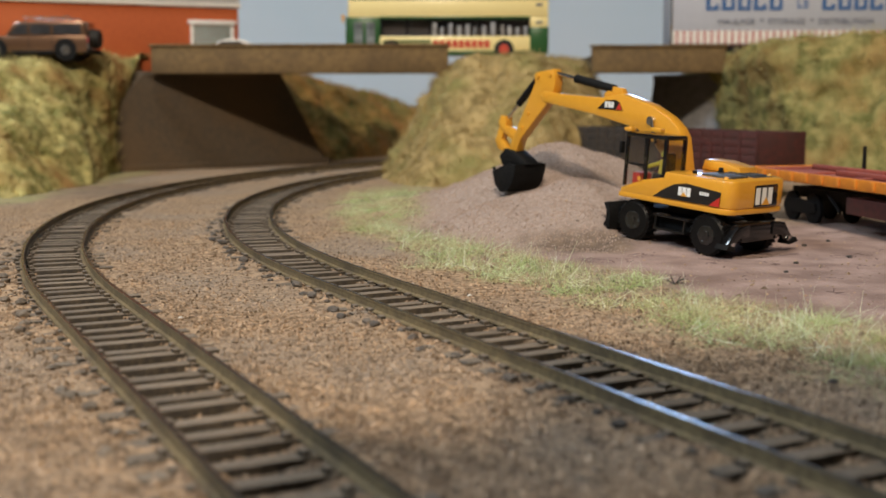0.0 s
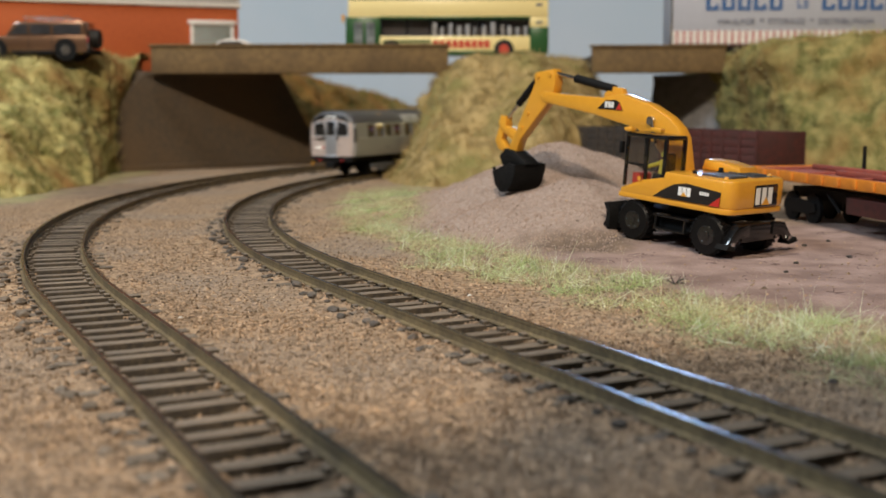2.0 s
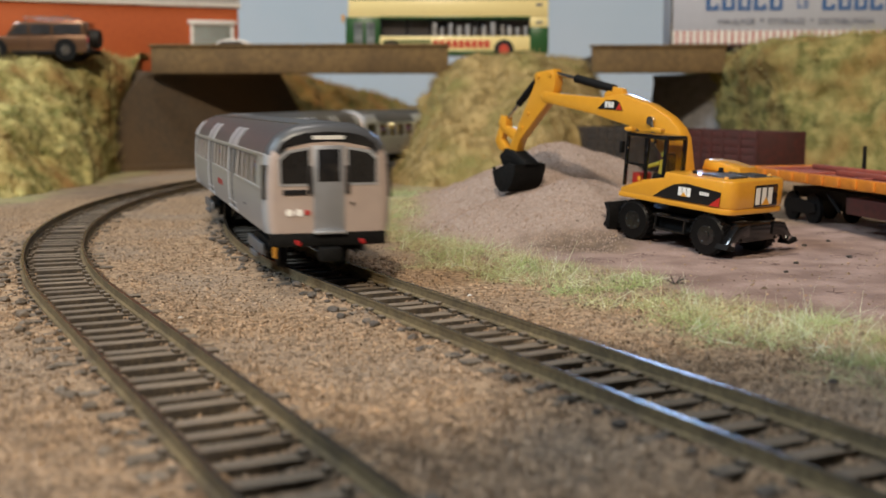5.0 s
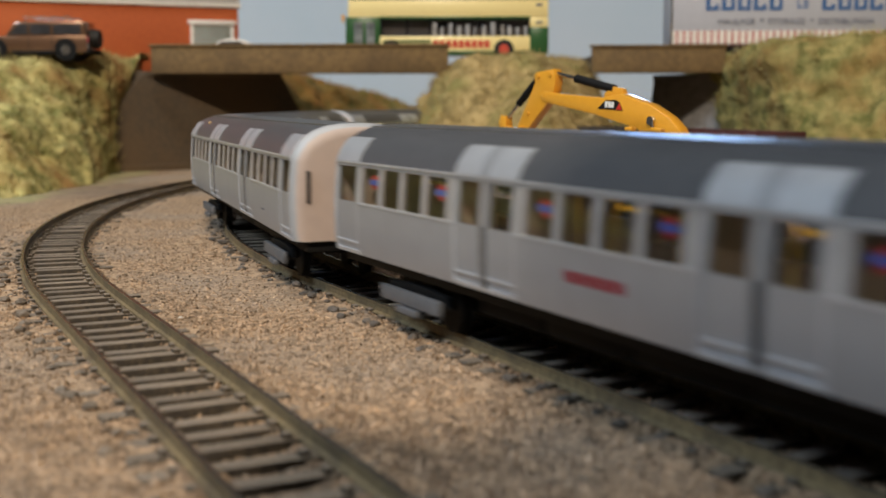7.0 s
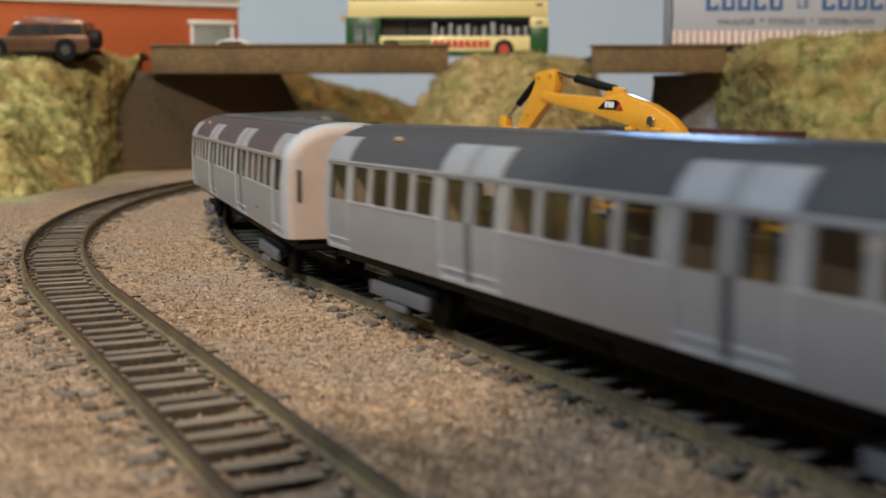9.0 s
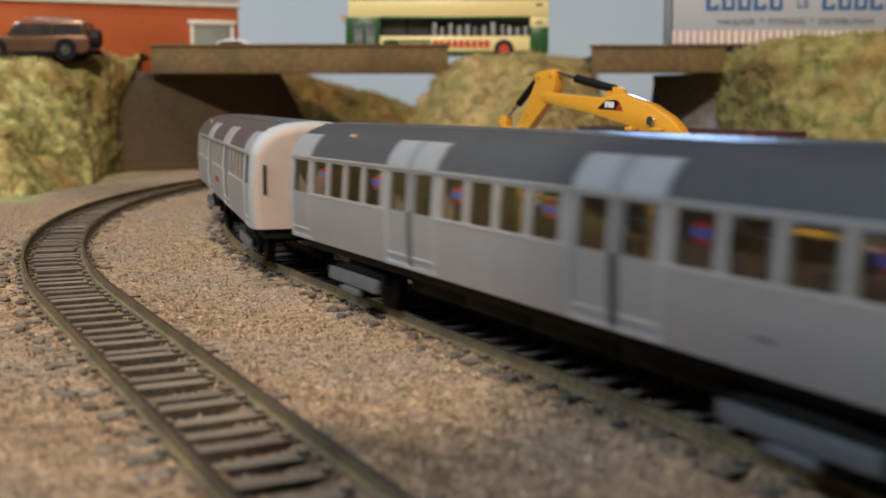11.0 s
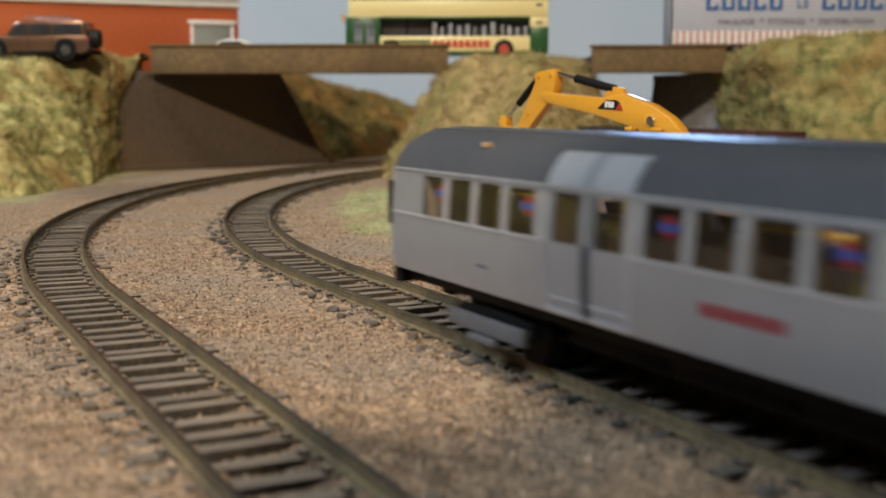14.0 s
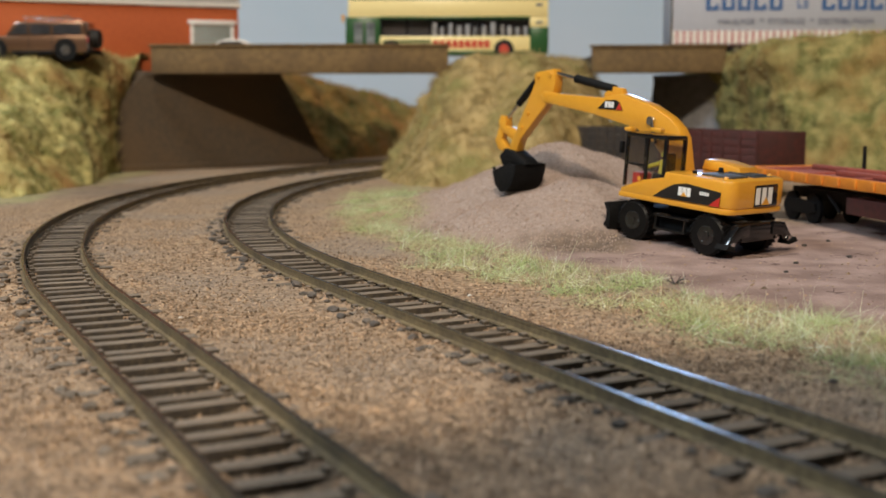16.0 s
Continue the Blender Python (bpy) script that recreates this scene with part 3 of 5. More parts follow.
def suv():
    c = thing("off_road_car", "bronze brown off-road car with roof rack on the bank top", "car", -268, 778, 73.6, 0)
    c.scale = (1.2, 1.2, 1.2)
    bm = bmesh.new()
    prism(bm, [(-30, 3), (-30.5, 8), (-29, 11), (-16, 12.3), (29, 12.3), (29.5, 4), (27, 2.6)], "y", -12.5, 12.5, 1.0)
    part("body", bm, M["car_brown"], c)
    bm = bmesh.new()
    prism(bm, [(-16.5, 12), (-11, 19.2), (-8, 20), (27, 20), (28.6, 12)], "y", -10.8, 10.8, 1.2)
    part("cabin", bm, M["car_brown"], c)
    for x0, x1, sl in ((-13, -3.5, 4.6), (-2, 9, 0), (10.5, 25.5, 0)):
        bm = bmesh.new()
        prism(bm, [(x0, 13.0), (x0 + sl, 18.3), (x1, 18.3), (x1, 13.0)], "y", -11.15, -10.7)
        part("window", bm, M["window_dark"], c)
    bm = bmesh.new()
    cyl(bm, (28.5, 0, 11), (33, 0, 11), 5.4, 5.0, 24)
    part("spare_wheel", bm, M["tyre"], c)
    for x in (-20.5, 17.5):
        for y, sd in ((-11, -1), (11, 1)):
            wheel(c, x, y, 4.6, 4.8, 3.4, M["chrome"], M["tyre"], sd)
        bm = bmesh.new()
        cyl(bm, (x, -12.75, 4.8), (x, 12.75, 4.8), 6.1, None, 28)
        part("wheel_arch", bm, M["black"], c)
    part("sill", new_box(-12, 11, -12.9, 12.9, 2.2, 4.2, 0.4), M["black"], c)
    part("bumper", new_box(25, 30.4, -12.2, 12.2, 2.6, 5.0, 0.5), M["black"], c)
    bm = bmesh.new()
    for y in (-9, 9):
        cyl(bm, (-6, y, 22.2), (20, y, 22.2), 0.35, None, 8)
        for x in (-5, 7, 19):
            cyl(bm, (x, y, 19.8), (x, y, 22.2), 0.3, None, 8)
    for x in (-5, 1, 7, 13, 19):
        cyl(bm, (x, -9, 22.2), (x, 9, 22.2), 0.3, None, 8)
    part("roof_rack", bm, M["chrome"], c)
    for y in (-11.9, 11.0):
        part("tail_light", new_box(28.3, 29.9, y, y + 0.9, 8.5, 11.8, 0.2), M["red_text"], c)
    part("door_seam", new_box(-2.7, -2.4, -12.62, -12.4, 4.5, 12), M["black"], c)
    part("door_seam", new_box(10.0, 10.3, -12.62, -12.4, 4.5, 12), M["black"], c)


suv()


def white_car():
    c = thing("small_car", "small white car behind the bridge parapet", "car", -157, 866, 77.2, 0)
    bm = bmesh.new()
    prism(bm, [(-24, 2), (-24.5, 6), (-14, 8.5), (24, 8.5), (25, 5), (24, 2)], "y", -10.5, 10.5, 1.2)
    part("body", bm, M["white"], c)
    bm = bmesh.new()
    prism(bm, [(-14, 8), (-7, 12.6), (-1, 13.8), (9, 13.5), (20, 8)], "y", -9, 9, 1.5)
    part("cabin", bm, M["white"], c)
    bm = bmesh.new()
    prism(bm, [(-10, 9), (-5.5, 12), (7.5, 12), (14, 9)], "y", -9.3, -8.8)
    part("window", bm, M["window_dark"], c)
    for x in (-14, 14):
        for y, sd in ((-9.2, -1), (9.2, 1)):
            wheel(c, x, y, 3.6, 3.7, 2.6, M["chrome"], M["tyre"], sd)


white_car()


def bus():
    b = thing("double_decker_bus", "cream and green double decker bus on the bridge", "bus", -71.8, 858, 77.0, 0)
    L = 149.5
    part("lower_body", new_box(1.5, L, 0, 33, 3.5, 15.8, 0.5), M["cream"], b)
    part("skirt", new_box(30, L - 2, -0.15, 33.1, 2.2, 5.0, 0.2), M["green"], b)
    part("rear_corner", new_box(L - 13.5, L + 0.15, -0.2, 33.2, 2.8, 22.0, 0.4), M["green"], b)
    part("upper_band", new_box(2.5, L, 0, 33, 29.2, 42.2, 0.6), M["cream"], b)
    part("rear_pillar", new_box(L - 13.2, L, 0, 33, 22.1, 29.1, 0.2), M["cream"], b)
    part("front_corner", new_box(0.5, 26, -0.15, 33.15, 3.2, 29.6, 0.6), M["green"], b)
    part("mid_rail", new_box(26, L - 13.4, -0.1, 33.1, 28.2, 30.0, 0.2), M["green"], b)
    part("upper_rail", new_box(3, L, -0.1, 33.1, 42.0, 43.6, 0.2), M["green"], b)
    part("interior", new_box(27, L - 14, 9, 24, 15.9, 28.1), M["bus_inside"], b)
    part("window_band", new_box(26, L - 13.4, 0.6, 32.4, 15.9, 28.1), M["glass"], b)
    for x in (26, 45, 62, 79, 96, 113, 134):
        part("window_pillar", new_box(x, x + 1.5, 0.2, 1.4, 15.9, 28.1), M["black"], b)
    rnd = random.Random(2)
    for k in range(12):
        x = 64 + k * 6.2
        part("seat", new_box(x, x + rnd.uniform(2.0, 3.6), 2, 8, 15.9, 22 + rnd.uniform(0, 4), 0.4), M["pale_seat"], b)
    part("upper_window_band", new_box(4, L - 1, 0.4, 32.6, 43.6, 53.5, 0.3), M["window_dark"], b)
    for x in range(10, 148, 17):
        part("window_pillar", new_box(x, x + 1.5, 0.1, 0.9, 43.6, 53.5), M["black"], b)
    part("roof", new_box(2, L, 0, 33, 53.6, 58, 1.5), M["cream"], b)
    for x in (6.5, 15.5):
        part("door_pane", new_box(x, x + 6.5, -0.45, 0.2, 6, 26, 0.2), M["door_glass"], b)
    part("waist_line", new_box(28, 63, -0.3, 0.2, 11.0, 12.8), M["green"], b)
    # the operator's name, as plain bars
    for k in range(9):
        x = 65 + k * 4.7
        part("lettering_bar", new_box(x, x + 3.7, -0.3, 0.1, 7.4, 12.6), M["bus_red"], b)
    for z in (24.6, 37.5):
        part("vent", new_box(L - 9, L - 4.5, -0.25, 0.2, z, z + 1.8), M["dark_text"], b)
    part("mirror", new_box(-2.2, -0.2, -2.2, 0.5, 26, 31.5, 0.5), M["yellow"], b)
    for x in (34, 117):
        bm = bmesh.new()
        cyl(bm, (x, -0.3, 6.0), (x, 33.3, 6.0), 7.2, None, 32)
        part("wheel_arch", bm, M["black"], b)
        wheel(b, x, 1.4, 6.2, 6.2, 4.0, M["bus_red"], M["tyre"], -1)
        wheel(b, x, 31.6, 6.2, 6.2, 4.0, M["bus_red"], M["tyre"], 1)


M["bus_inside"] = material("bus_interior", (0.10, 0.085, 0.085), (0.06, 0.055, 0.06), 14, 0.8)
M["pale_seat"] = material("pale_seat_tops", (0.55, 0.55, 0.56), (0.4, 0.4, 0.42), 4, 0.6)
M["door_glass"] = material("pale_door_glazing", (0.25, 0.27, 0.27), (0.08, 0.09, 0.09), 9, 0.15)
M["bus_red"] = material("bus_red", (0.55, 0.06, 0.03), (0.50, 0.05, 0.03), 3, 0.45)
bus()


def lorry():
    l = thing("lorry_trailer", "pale grey haulage lorry trailer with striped lower edge", "lorry", 172, 880, 78.0, -1.0)
    L = 165
    part("box_body", new_box(0, L, 0, 33, 9.5, 62, 0.6), M["lorry_grey"], l)
    part("corner_post", new_box(-0.3, 1.4, -0.3, 1.2, 9.5, 62, 0.2), M["chrome"], l)
    part("side_skirt", new_box(0.5, L - 0.5, -0.25, 0.3, 10.0, 19.6), M["white"], l)
    for k in range(31):
        part("stripe", new_box(4 + k * 5.2, 5.7 + k * 5.2, -0.45, -0.2, 10.0, 19.6), M["pale_red"], l)
    part("chassis", new_box(2, L - 4, 6, 27, 6.0, 9.4), M["maroon"], l)
    part("side_guard", new_box(0, L, -0.2, 1.2, 7.6, 9.3, 0.2), M["maroon"], l)
    # the firm's name, as plain bars
    x = 26.0
    for n, gap in ((5, 9), (2, 9), (5, 9)):
        for k in range(n):
            w = 10.6 if n == 5 else 3.4
            h = 13.5 if n == 5 else 6.5
            zb = 34.5 if n == 5 else 36
            bm = new_box(x, x + 0.3 * w, -0.3, 0.1, zb, zb + h)
            box(bm, x + 0.66 * w, x + 0.92 * w, -0.3, 0.1, zb, zb + h * (0.35 if k in (0, 3) else 1.0))
            for q in ((0.0,) if k == 0 else (0.0, 0.8)):
                box(bm, x + 0.2 * w, x + 0.76 * w, -0.27, 0.1, zb + q * h, zb + (q + 0.2) * h)
            part("lettering_block", bm, M["blue_text"], l)
            x += w + 1.3
        x += gap
    text_mesh("slogan", "HAULAGE  *  STORAGE  *  DISTRIBUTION", 6.3, M["dark_text"], l, pose(35 * MM, -0.35 * MM, 24.2 * MM, 90, 0, 0))
    for x in (22, 36, 50, 140):
        for y, sd in ((3, -1), (30, 1)):
            wheel(l, x, y, 5.0, 5.0, 4.2, M["chrome"], M["tyre"], sd)


M["pale_red"] = material("faded_red_stripe", (0.52, 0.20, 0.19), (0.47, 0.18, 0.17), 3, 0.7)
lorry()


# ---- the sidings: wagons ----
def wagon_bogie(parent, x, w=9.0):
    for y in (-w, w):
        bm = bmesh.new()
        prism(bm, [(x - 13, 5.5), (x - 12, 8.5), (x - 4, 9.2), (x + 4, 9.2), (x + 12, 8.5), (x + 13, 5.5), (x + 8, 4), (x - 8, 4)], "y", y - 1, y + 1)
        part("bogie_side", bm, M["black"], parent)
    for q in (-8.5, 8.5):
        for y, sd in ((-8, -1), (8, 1)):
            wheel(parent, x + q, y, 6.0, 6.0, 2.0, M["black"], M["black"], sd)


def flat_wagon():
    f = thing("flat_wagon", "orange sided flat wagon with red oxide deck", "wagon", 170, 352, -3.0, 100.5)
    L, W = 282, 33
    bm = new_box(-141, 141, -W / 2 + 0.4, W / 2 - 0.4, 17.0, 20.0, 0.3)
    part("deck", bm, M["red_deck"], f)
    for y in (-W / 2 - 0.6, W / 2 - 0.6):
        part("side_sill", new_box(-141.5, 141.5, y, y + 1.2, 16.6, 20.6, 0.3), M["orange"], f)
    part("end_sill", new_box(141, 142.3, -W / 2, W / 2, 16.8, 20.4, 0.3), M["orange"], f)
    for k in range(24):
        x = -135 + k * 11.6
        part("stanchion_pocket", new_box(x, x + 3.0, W / 2 + 0.6, W / 2 + 1.3, 17.0, 20.2, 0.2), M["orange"], f)
    for x in (124, 90, 56, 22):
        part("bolster", new_box(x - 1.5, x + 1.5, -W / 2 + 1, W / 2 - 1, 20.0, 20.7, 0.2), M["red_deck"], f)
    for x in (100, 66, 32):
        for y in (-W / 2 + 2,):
            bm = bmesh.new()
            cyl(bm, (x, y, 20), (x, y, 30), 0.9, 0.7, 10)
            part("stake", bm, M["black"], f)
    part("lashing_beam", new_box(70, 122, -7, -4, 20.2, 22.0, 0.4), M["red_deck"], f)
    part("lashing_beam", new_box(5, 80, 6, 9, 20.2, 22.0, 0.4), M["red_deck"], f)
    part("centre_girder", new_box(-120, 120, -5, 5, 9.5, 13.5), M["black"], f)
    part("tool_box", new_box(20, 62, 7, 14.5, 7.5, 13.4, 0.4), M["maroon"], f)
    for x in (105, -105):
        wagon_bogie(f, x)
    for x in (80, 66):
        bm = bmesh.new()
        cyl(bm, (x, 12, 13.5), (x - 10, 12, 7.0), 0.6, None, 8)
        part("truss_rod", bm, M["black"], f)


flat_wagon()


def open_wagon(x, y, rz, label, mat):
    w = thing("open_wagon", label, "wagon", x, y, -3.2, rz, group="open wagons in the siding")
    L, W, z0, z1 = 78.0, 30.0, 14.0, 33.0
    for sy in (-1, 1):
        y0, y1 = sorted((sy * W / 2, sy * (W / 2 - 1.0)))
        for k in range(5):
            za = z0 + k * (z1 - z0) / 5
            part("plank", new_box(-L / 2, L / 2, y0, y1, za + 0.12, za + (z1 - z0) / 5 - 0.12, 0.12), mat, w)
        for q in (-38, -26, -13, -4, 4, 13, 26, 38):
            ya, yb = sorted((sy * W / 2, sy * (W / 2 + 0.9)))
            part("strapping", new_box(q - 0.8, q + 0.8, ya, yb, z0 - 2, z1, 0.15), mat, w)
    for sx in (-1, 1):
        xa, xb = sorted((sx * L / 2, sx * (L / 2 - 1)))
        part("end_board", new_box(xa, xb, -W / 2, W / 2, z0, z1, 0.2), mat, w)
        bm = bmesh.new()
        for y in (-8, 8):
            cyl(bm, (sx * L / 2, y, 13), (sx * (L / 2 + 5), y, 13), 0.9, None, 10)
            cyl(bm, (sx * (L / 2 + 5), y, 13), (sx * (L / 2 + 5.8), y, 13), 2.4, None, 14)
        part("buffers", bm, M["black"], w)
    part("floor", new_box(-L / 2, L / 2, -W / 2, W / 2, 12.5, 13.9), mat, w)
    part("load", new_box(-L / 2 + 1.1, L / 2 - 1.1, -W / 2 + 1.1, W / 2 - 1.1, 14, 29, 1.0), M["coal"], w)
    part("solebar", new_box(-L / 2, L / 2, -11, 11, 9, 12.4, 0.3), M["black"], w)
    for q in (-20, 20):
        for yy, sd in ((-8, -1), (8, 1)):
            wheel(w, q, yy, 6.2, 6.2, 2.2, M["black"], M["black"], sd)
        for yy in (-10.5, 9.5):
            part("axle_box", new_box(q - 3, q + 3, yy, yy + 1.4, 4, 9, 0.3), M["black"], w)
    return w


M["coal"] = material("dark_load", (0.03, 0.025, 0.022), (0.055, 0.04, 0.03), 4, 0.95, 0, 1.0)
ow = open_wagon(149, 600, -64, "maroon planked open wagon in the siding", M["maroon"])
for yy, z0 in ((-10, 24), (-10, 17)):
    part("label_patch", new_box(-32 + 0.0, -28.5, -16.0, -15.3, z0, z0 + (5 if z0 > 20 else 3), 0.3), M["white"], ow)
open_wagon(111, 678, -64, "dark brown planked open wagon at the siding end", M["coal"])


# ---- the wheeled excavator ----
def excavator():
    e = thing("wheeled_excavator", "yellow and black wheeled excavator digging at the spoil heap", "excavator", 83, 376, -1.9, 129, ry=-4.6)
    G, Y, K = M["gloss_black"], M["yellow"], M["black"]
    # undercarriage
    part("chassis", new_box(-19, 19, -7.5, 7.5, 4.5, 10.5, 0.8), K, e)
    for x in (-15.2, 15.2):
        bm = bmesh.new()
        cyl(bm, (x, -10, 6.3), (x, 10, 6.3), 1.9, None, 14)
        part("axle", bm, K, e)
        for s in (-1, 1):
            w = wheel(e, x, s * 11.4, 6.4, 6.5, 5.6, M["rim_black"], M["tyre_gloss"], s, 0.52)
            bm = bmesh.new()
            for k in range(26):
                a = k * 6.2832 / 26
                m = Matrix.Rotation(a, 4, "Y") @ Matrix.Translation((0, 0, 6.45))
                for q in (-1, 1):
                    box(bm, -0.35, 0.35, -0.1 + (0 if q > 0 else -2.5), 0.1 + (2.5 if q > 0 else 0), -0.15, 0.3, 0, m @ Matrix.Rotation(0.35 * q, 4, "Z"))
            part("tread", bm, M["tyre_gloss"], w, smooth=None)
    for s in (-1, 1):
        st = part("step_frame", new_box(-7.5, 7.5, min(s * 8, s * 13.5), max(s * 8, s * 13.5), 9.2, 10.0, 0.25), G, e)
        part("step_tread", new_box(-6.5, 6.5, min(s * 9, s * 14.2), max(s * 9, s * 14.2), 5.0, 5.8, 0.25), G, st)
        bm = bmesh.new()
        for x in (-6, 6):
            cyl(bm, (x, s * 13.2, 9.4), (x, s * 13.6, 5.4), 0.5, None, 8)
        part("hanger", bm, G, st)
        part("fuel_tank", new_box(-7, 7, min(s * 7, s * 10.5), max(s * 7, s * 10.5), 4.6, 9.0, 0.6), K, e)
    # blade at the front
    bm = bmesh.new()
    prism(bm, [(25.5, 1.0), (28.5, 2.0), (26.8, 5.0), (26.8, 8.0), (28.3, 10.5), (27.0, 10.8), (25.4, 8.5), (25.0, 4.5)], "y", -14.5, 14.5, 0.2)
    part("dozer_blade", bm, K, e)
    for s in (-1, 1):
        bm = bmesh.new()
        prism(bm, [(17, 5), (25.5, 3.5), (25.5, 6.0), (17, 8.5)], "y", s * 7 - 1, s * 7 + 1, 0.2)
        part("blade_arm", bm, G, e)
    # outriggers at the rear
    part("outrigger_beam", new_box(-25, -19, -9, 9, 5, 11, 0.8), G, e)
    for s in (-1, 1):
        bm = bmesh.new()
        prism(bm, [(s * 6, 11), (s * 12, 10.5), (s * 16.5, 5.5), (s * 17.0, 3.6), (s * 14.8, 3.4), (s * 11, 6.5), (s * 6, 7.0)], "x", -25.5, -22.8, 0.3)
        leg = part("outrigger_leg", bm, G, e)
        bm = bmesh.new()
        prism(bm, [(s * 14.2, 4.6), (s * 17.4, 5.4), (s * 18.6, 4.0), (s * 14.0, 3.2)], "x", -26.6, -21.8, 0.3)
        part("foot_pad", bm, K, leg)
        bm = bmesh.new()
        cyl(bm, (-24.2, s * 7, 10.2), (-24.2, s * 13, 6.6), 1.0, None, 12)
        part("cylinder", bm, M["gloss_black"], leg)
        bm = bmesh.new()
        cyl(bm, (-26.0, s * 14.6, 5), (-22.4, s * 14.6, 5), 0.9, None, 12)
        part("pin", bm, M["chrome"], leg)
    bm = bmesh.new()
    cyl(bm, (0, 0, 10.5), (0, 0, 13.6), 9.5, None, 32)
    part("slew_ring", bm, K, e)
    # superstructure
    def outline(x_rear, x_front, y, r):
        pts = []
        for cx, cy, a0 in ((x_rear + r, y - r, 90), (x_rear + r, -y + r, 180)):
            for k in range(7):
                a = radians(a0 + k * 15)
                pts.append((cx + r * math.cos(a), cy + r * math.sin(a)))
        pts += [(x_front, -y), (x_front, y)]
        return pts
    bm = bmesh.new()
    prism(bm, outline(-23.4, 21.8, 14.5, 4.0), "z", 13.6, 15.4, 0.35)
    part("base_frame", bm, Y, e)
    bm = bmesh.new()
    prism(bm, outline(-23.6, 3.0, 14.4, 4.2), "z", 15.2, 24.3, 1.1)
    part("engine_house", bm, Y, e)
    bm = bmesh.new()
    prism(bm, [(3, 15.3), (21.2, 15.3), (21.2, 16.6), (12, 20.3), (3, 22.2)], "y", 3.5, 14.45, 0.25)
    part("cab_skirt", bm, Y, e)
    bm = bmesh.new()
    prism(bm, [(3, 15.3), (19.5, 15.3), (19.5, 21), (3, 24)], "y", -14.3, -5.0, 0.8)
    part("side_tank", bm, Y, e)
    bm = bmesh.new()
    prism(bm, [(-13, 24.2), (-12.2, 26.4), (-4, 27.6), (2.0, 27.6), (3.0, 24.2)], "y", -13, -3.5, 0.9)
    part("hood", bm, Y, e)
    part("grille", new_box(-19.5, -8.5, 1.5, 10.5, 24.2, 25.0, 0.3), M["grille"], e)
    for k in range(7):
        part("slat", new_box(-18.6 + k * 1.45, -17.8 + k * 1.45, -9.5, -2.0, 24.2, 24.9, 0.1), M["grille"], e)
    part("vent", new_box(-20.0, -7.6, -10.5, -1.0, 24.15, 24.5, 0.1), M["grille"], e)
    bm = bmesh.new()
    cyl(bm, (-9.5, 2.2, 24.6), (-9.5, 2.2, 26.4), 1.0, 0.7, 12)
    part("exhaust", bm, K, e)
    bm = bmesh.new()
    cyl(bm, (-5, 9.4, 24.3), (-5, 9.4, 25.2), 0.8, None, 12)
    part("filler_cap", bm, K, e)
    for y in (-11, 11):
        bm = bmesh.new()
        cyl(bm, (-18.5, y, 24.2), (-18.5, y, 25.0), 0.9, 0.6, 12)
        part("lifting_eye", bm, Y, e)
    # black side panel with its plain badge
    bm = bmesh.new()
    prism(bm, [(-19.4, 15.9), (7.0, 15.7), (3.0, 18.4), (-1.5, 20.7), (-6, 21.5), (-19.6, 20.4)], "y", 14.45, 14.65)
    part("side_decal", bm, M["decal_black"], e)
    bm = bmesh.new()
    prism(bm, [(-19.4, 15.9), (-15.4, 15.9), (-19.5, 18.9)], "y", 14.6, 14.8)
    part("red_flash", bm, M["decal_red"], e)
    for k in range(3):
        part("badge_bar", new_box(-7.4 + k * 1.7 - 0.7, -7.4 + k * 1.7 + 0.7, 14.6, 14.82, 17.4, 20.2, 0.0), M["decal_white"], e)
    bm = bmesh.new()
    prism(bm, [(-6.7, 17.3), (-4.5, 17.3), (-5.6, 18.7)], "y", 14.75, 14.9)
    part("badge_triangle", bm, Y, e)
    for k in range(4):
        part("model_bar", new_box(-15.2 + k * 0.95, -14.5 + k * 0.95, 14.6, 14.8, 18.6, 19.7), M["decal_white"], e)
    part("rear_plate", new_box(-23.9, -23.5, -8.5, 3.0, 15.8, 22.6, 0.05), M["decal_black"], e)
    for k in range(3):
        part("badge_bar", new_box(-24.05, -23.8, 0.6 - k * 3.1, 2.7 - k * 3.1, 16.6, 21.8), M["decal_white"], e)
    bm = bmesh.new()
    prism(bm, [(-4.4, 16.4), (-0.4, 16.4), (-2.4, 18.8)], "x", -24.15, -23.95)
    part("badge_triangle", bm, Y, e)
    part("towing_slot", new_box(-23.3, -22.6, 7.0, 10.2, 16.8, 18.4, 0.3), M["yellow_dark"], e)
    # cab
    cab = part("cab", new_box(3.2, 20.8, 4.0, 14.2, 33.8, 35.2, 0.5), G, e, "black cab roof and frame")
    for x0, x1, top in ((3.2, 4.6, 3.2), (11.2, 12.2, 11.0), (19.9, 20.9, 19.6)):
        for y in (4.0, 13.2):
            bm = bmesh.new()
            prism(bm, [(x0, 17.5 if x0 > 15 else 20.0), (x1, 17.5 if x0 > 15 else 20.0), (top + (x1 - x0), 34), (top, 34)], "y", y, y + 1.0, 0.15)
            part("post", bm, G, cab)
    for y in (4.1, 13.7):
        part("pane", new_box(4.6, 11.2, y, y + 0.25, 21.6, 33.8), M["clear"], cab)
        part("pane", new_box(12.2, 19.9, y, y + 0.25, 19.0, 33.8), M["clear"], cab)
    part("pane", new_box(20.2, 20.4, 5, 13.2, 17.5, 33.8), M["clear"], cab)
    part("pane", new_box(3.4, 3.6, 5, 13.2, 22.0, 33.8), M["clear"], cab)
    part("door_rail", new_box(12.2, 19.9, 13.6, 14.15, 24.6, 25.4, 0.1), G, cab)
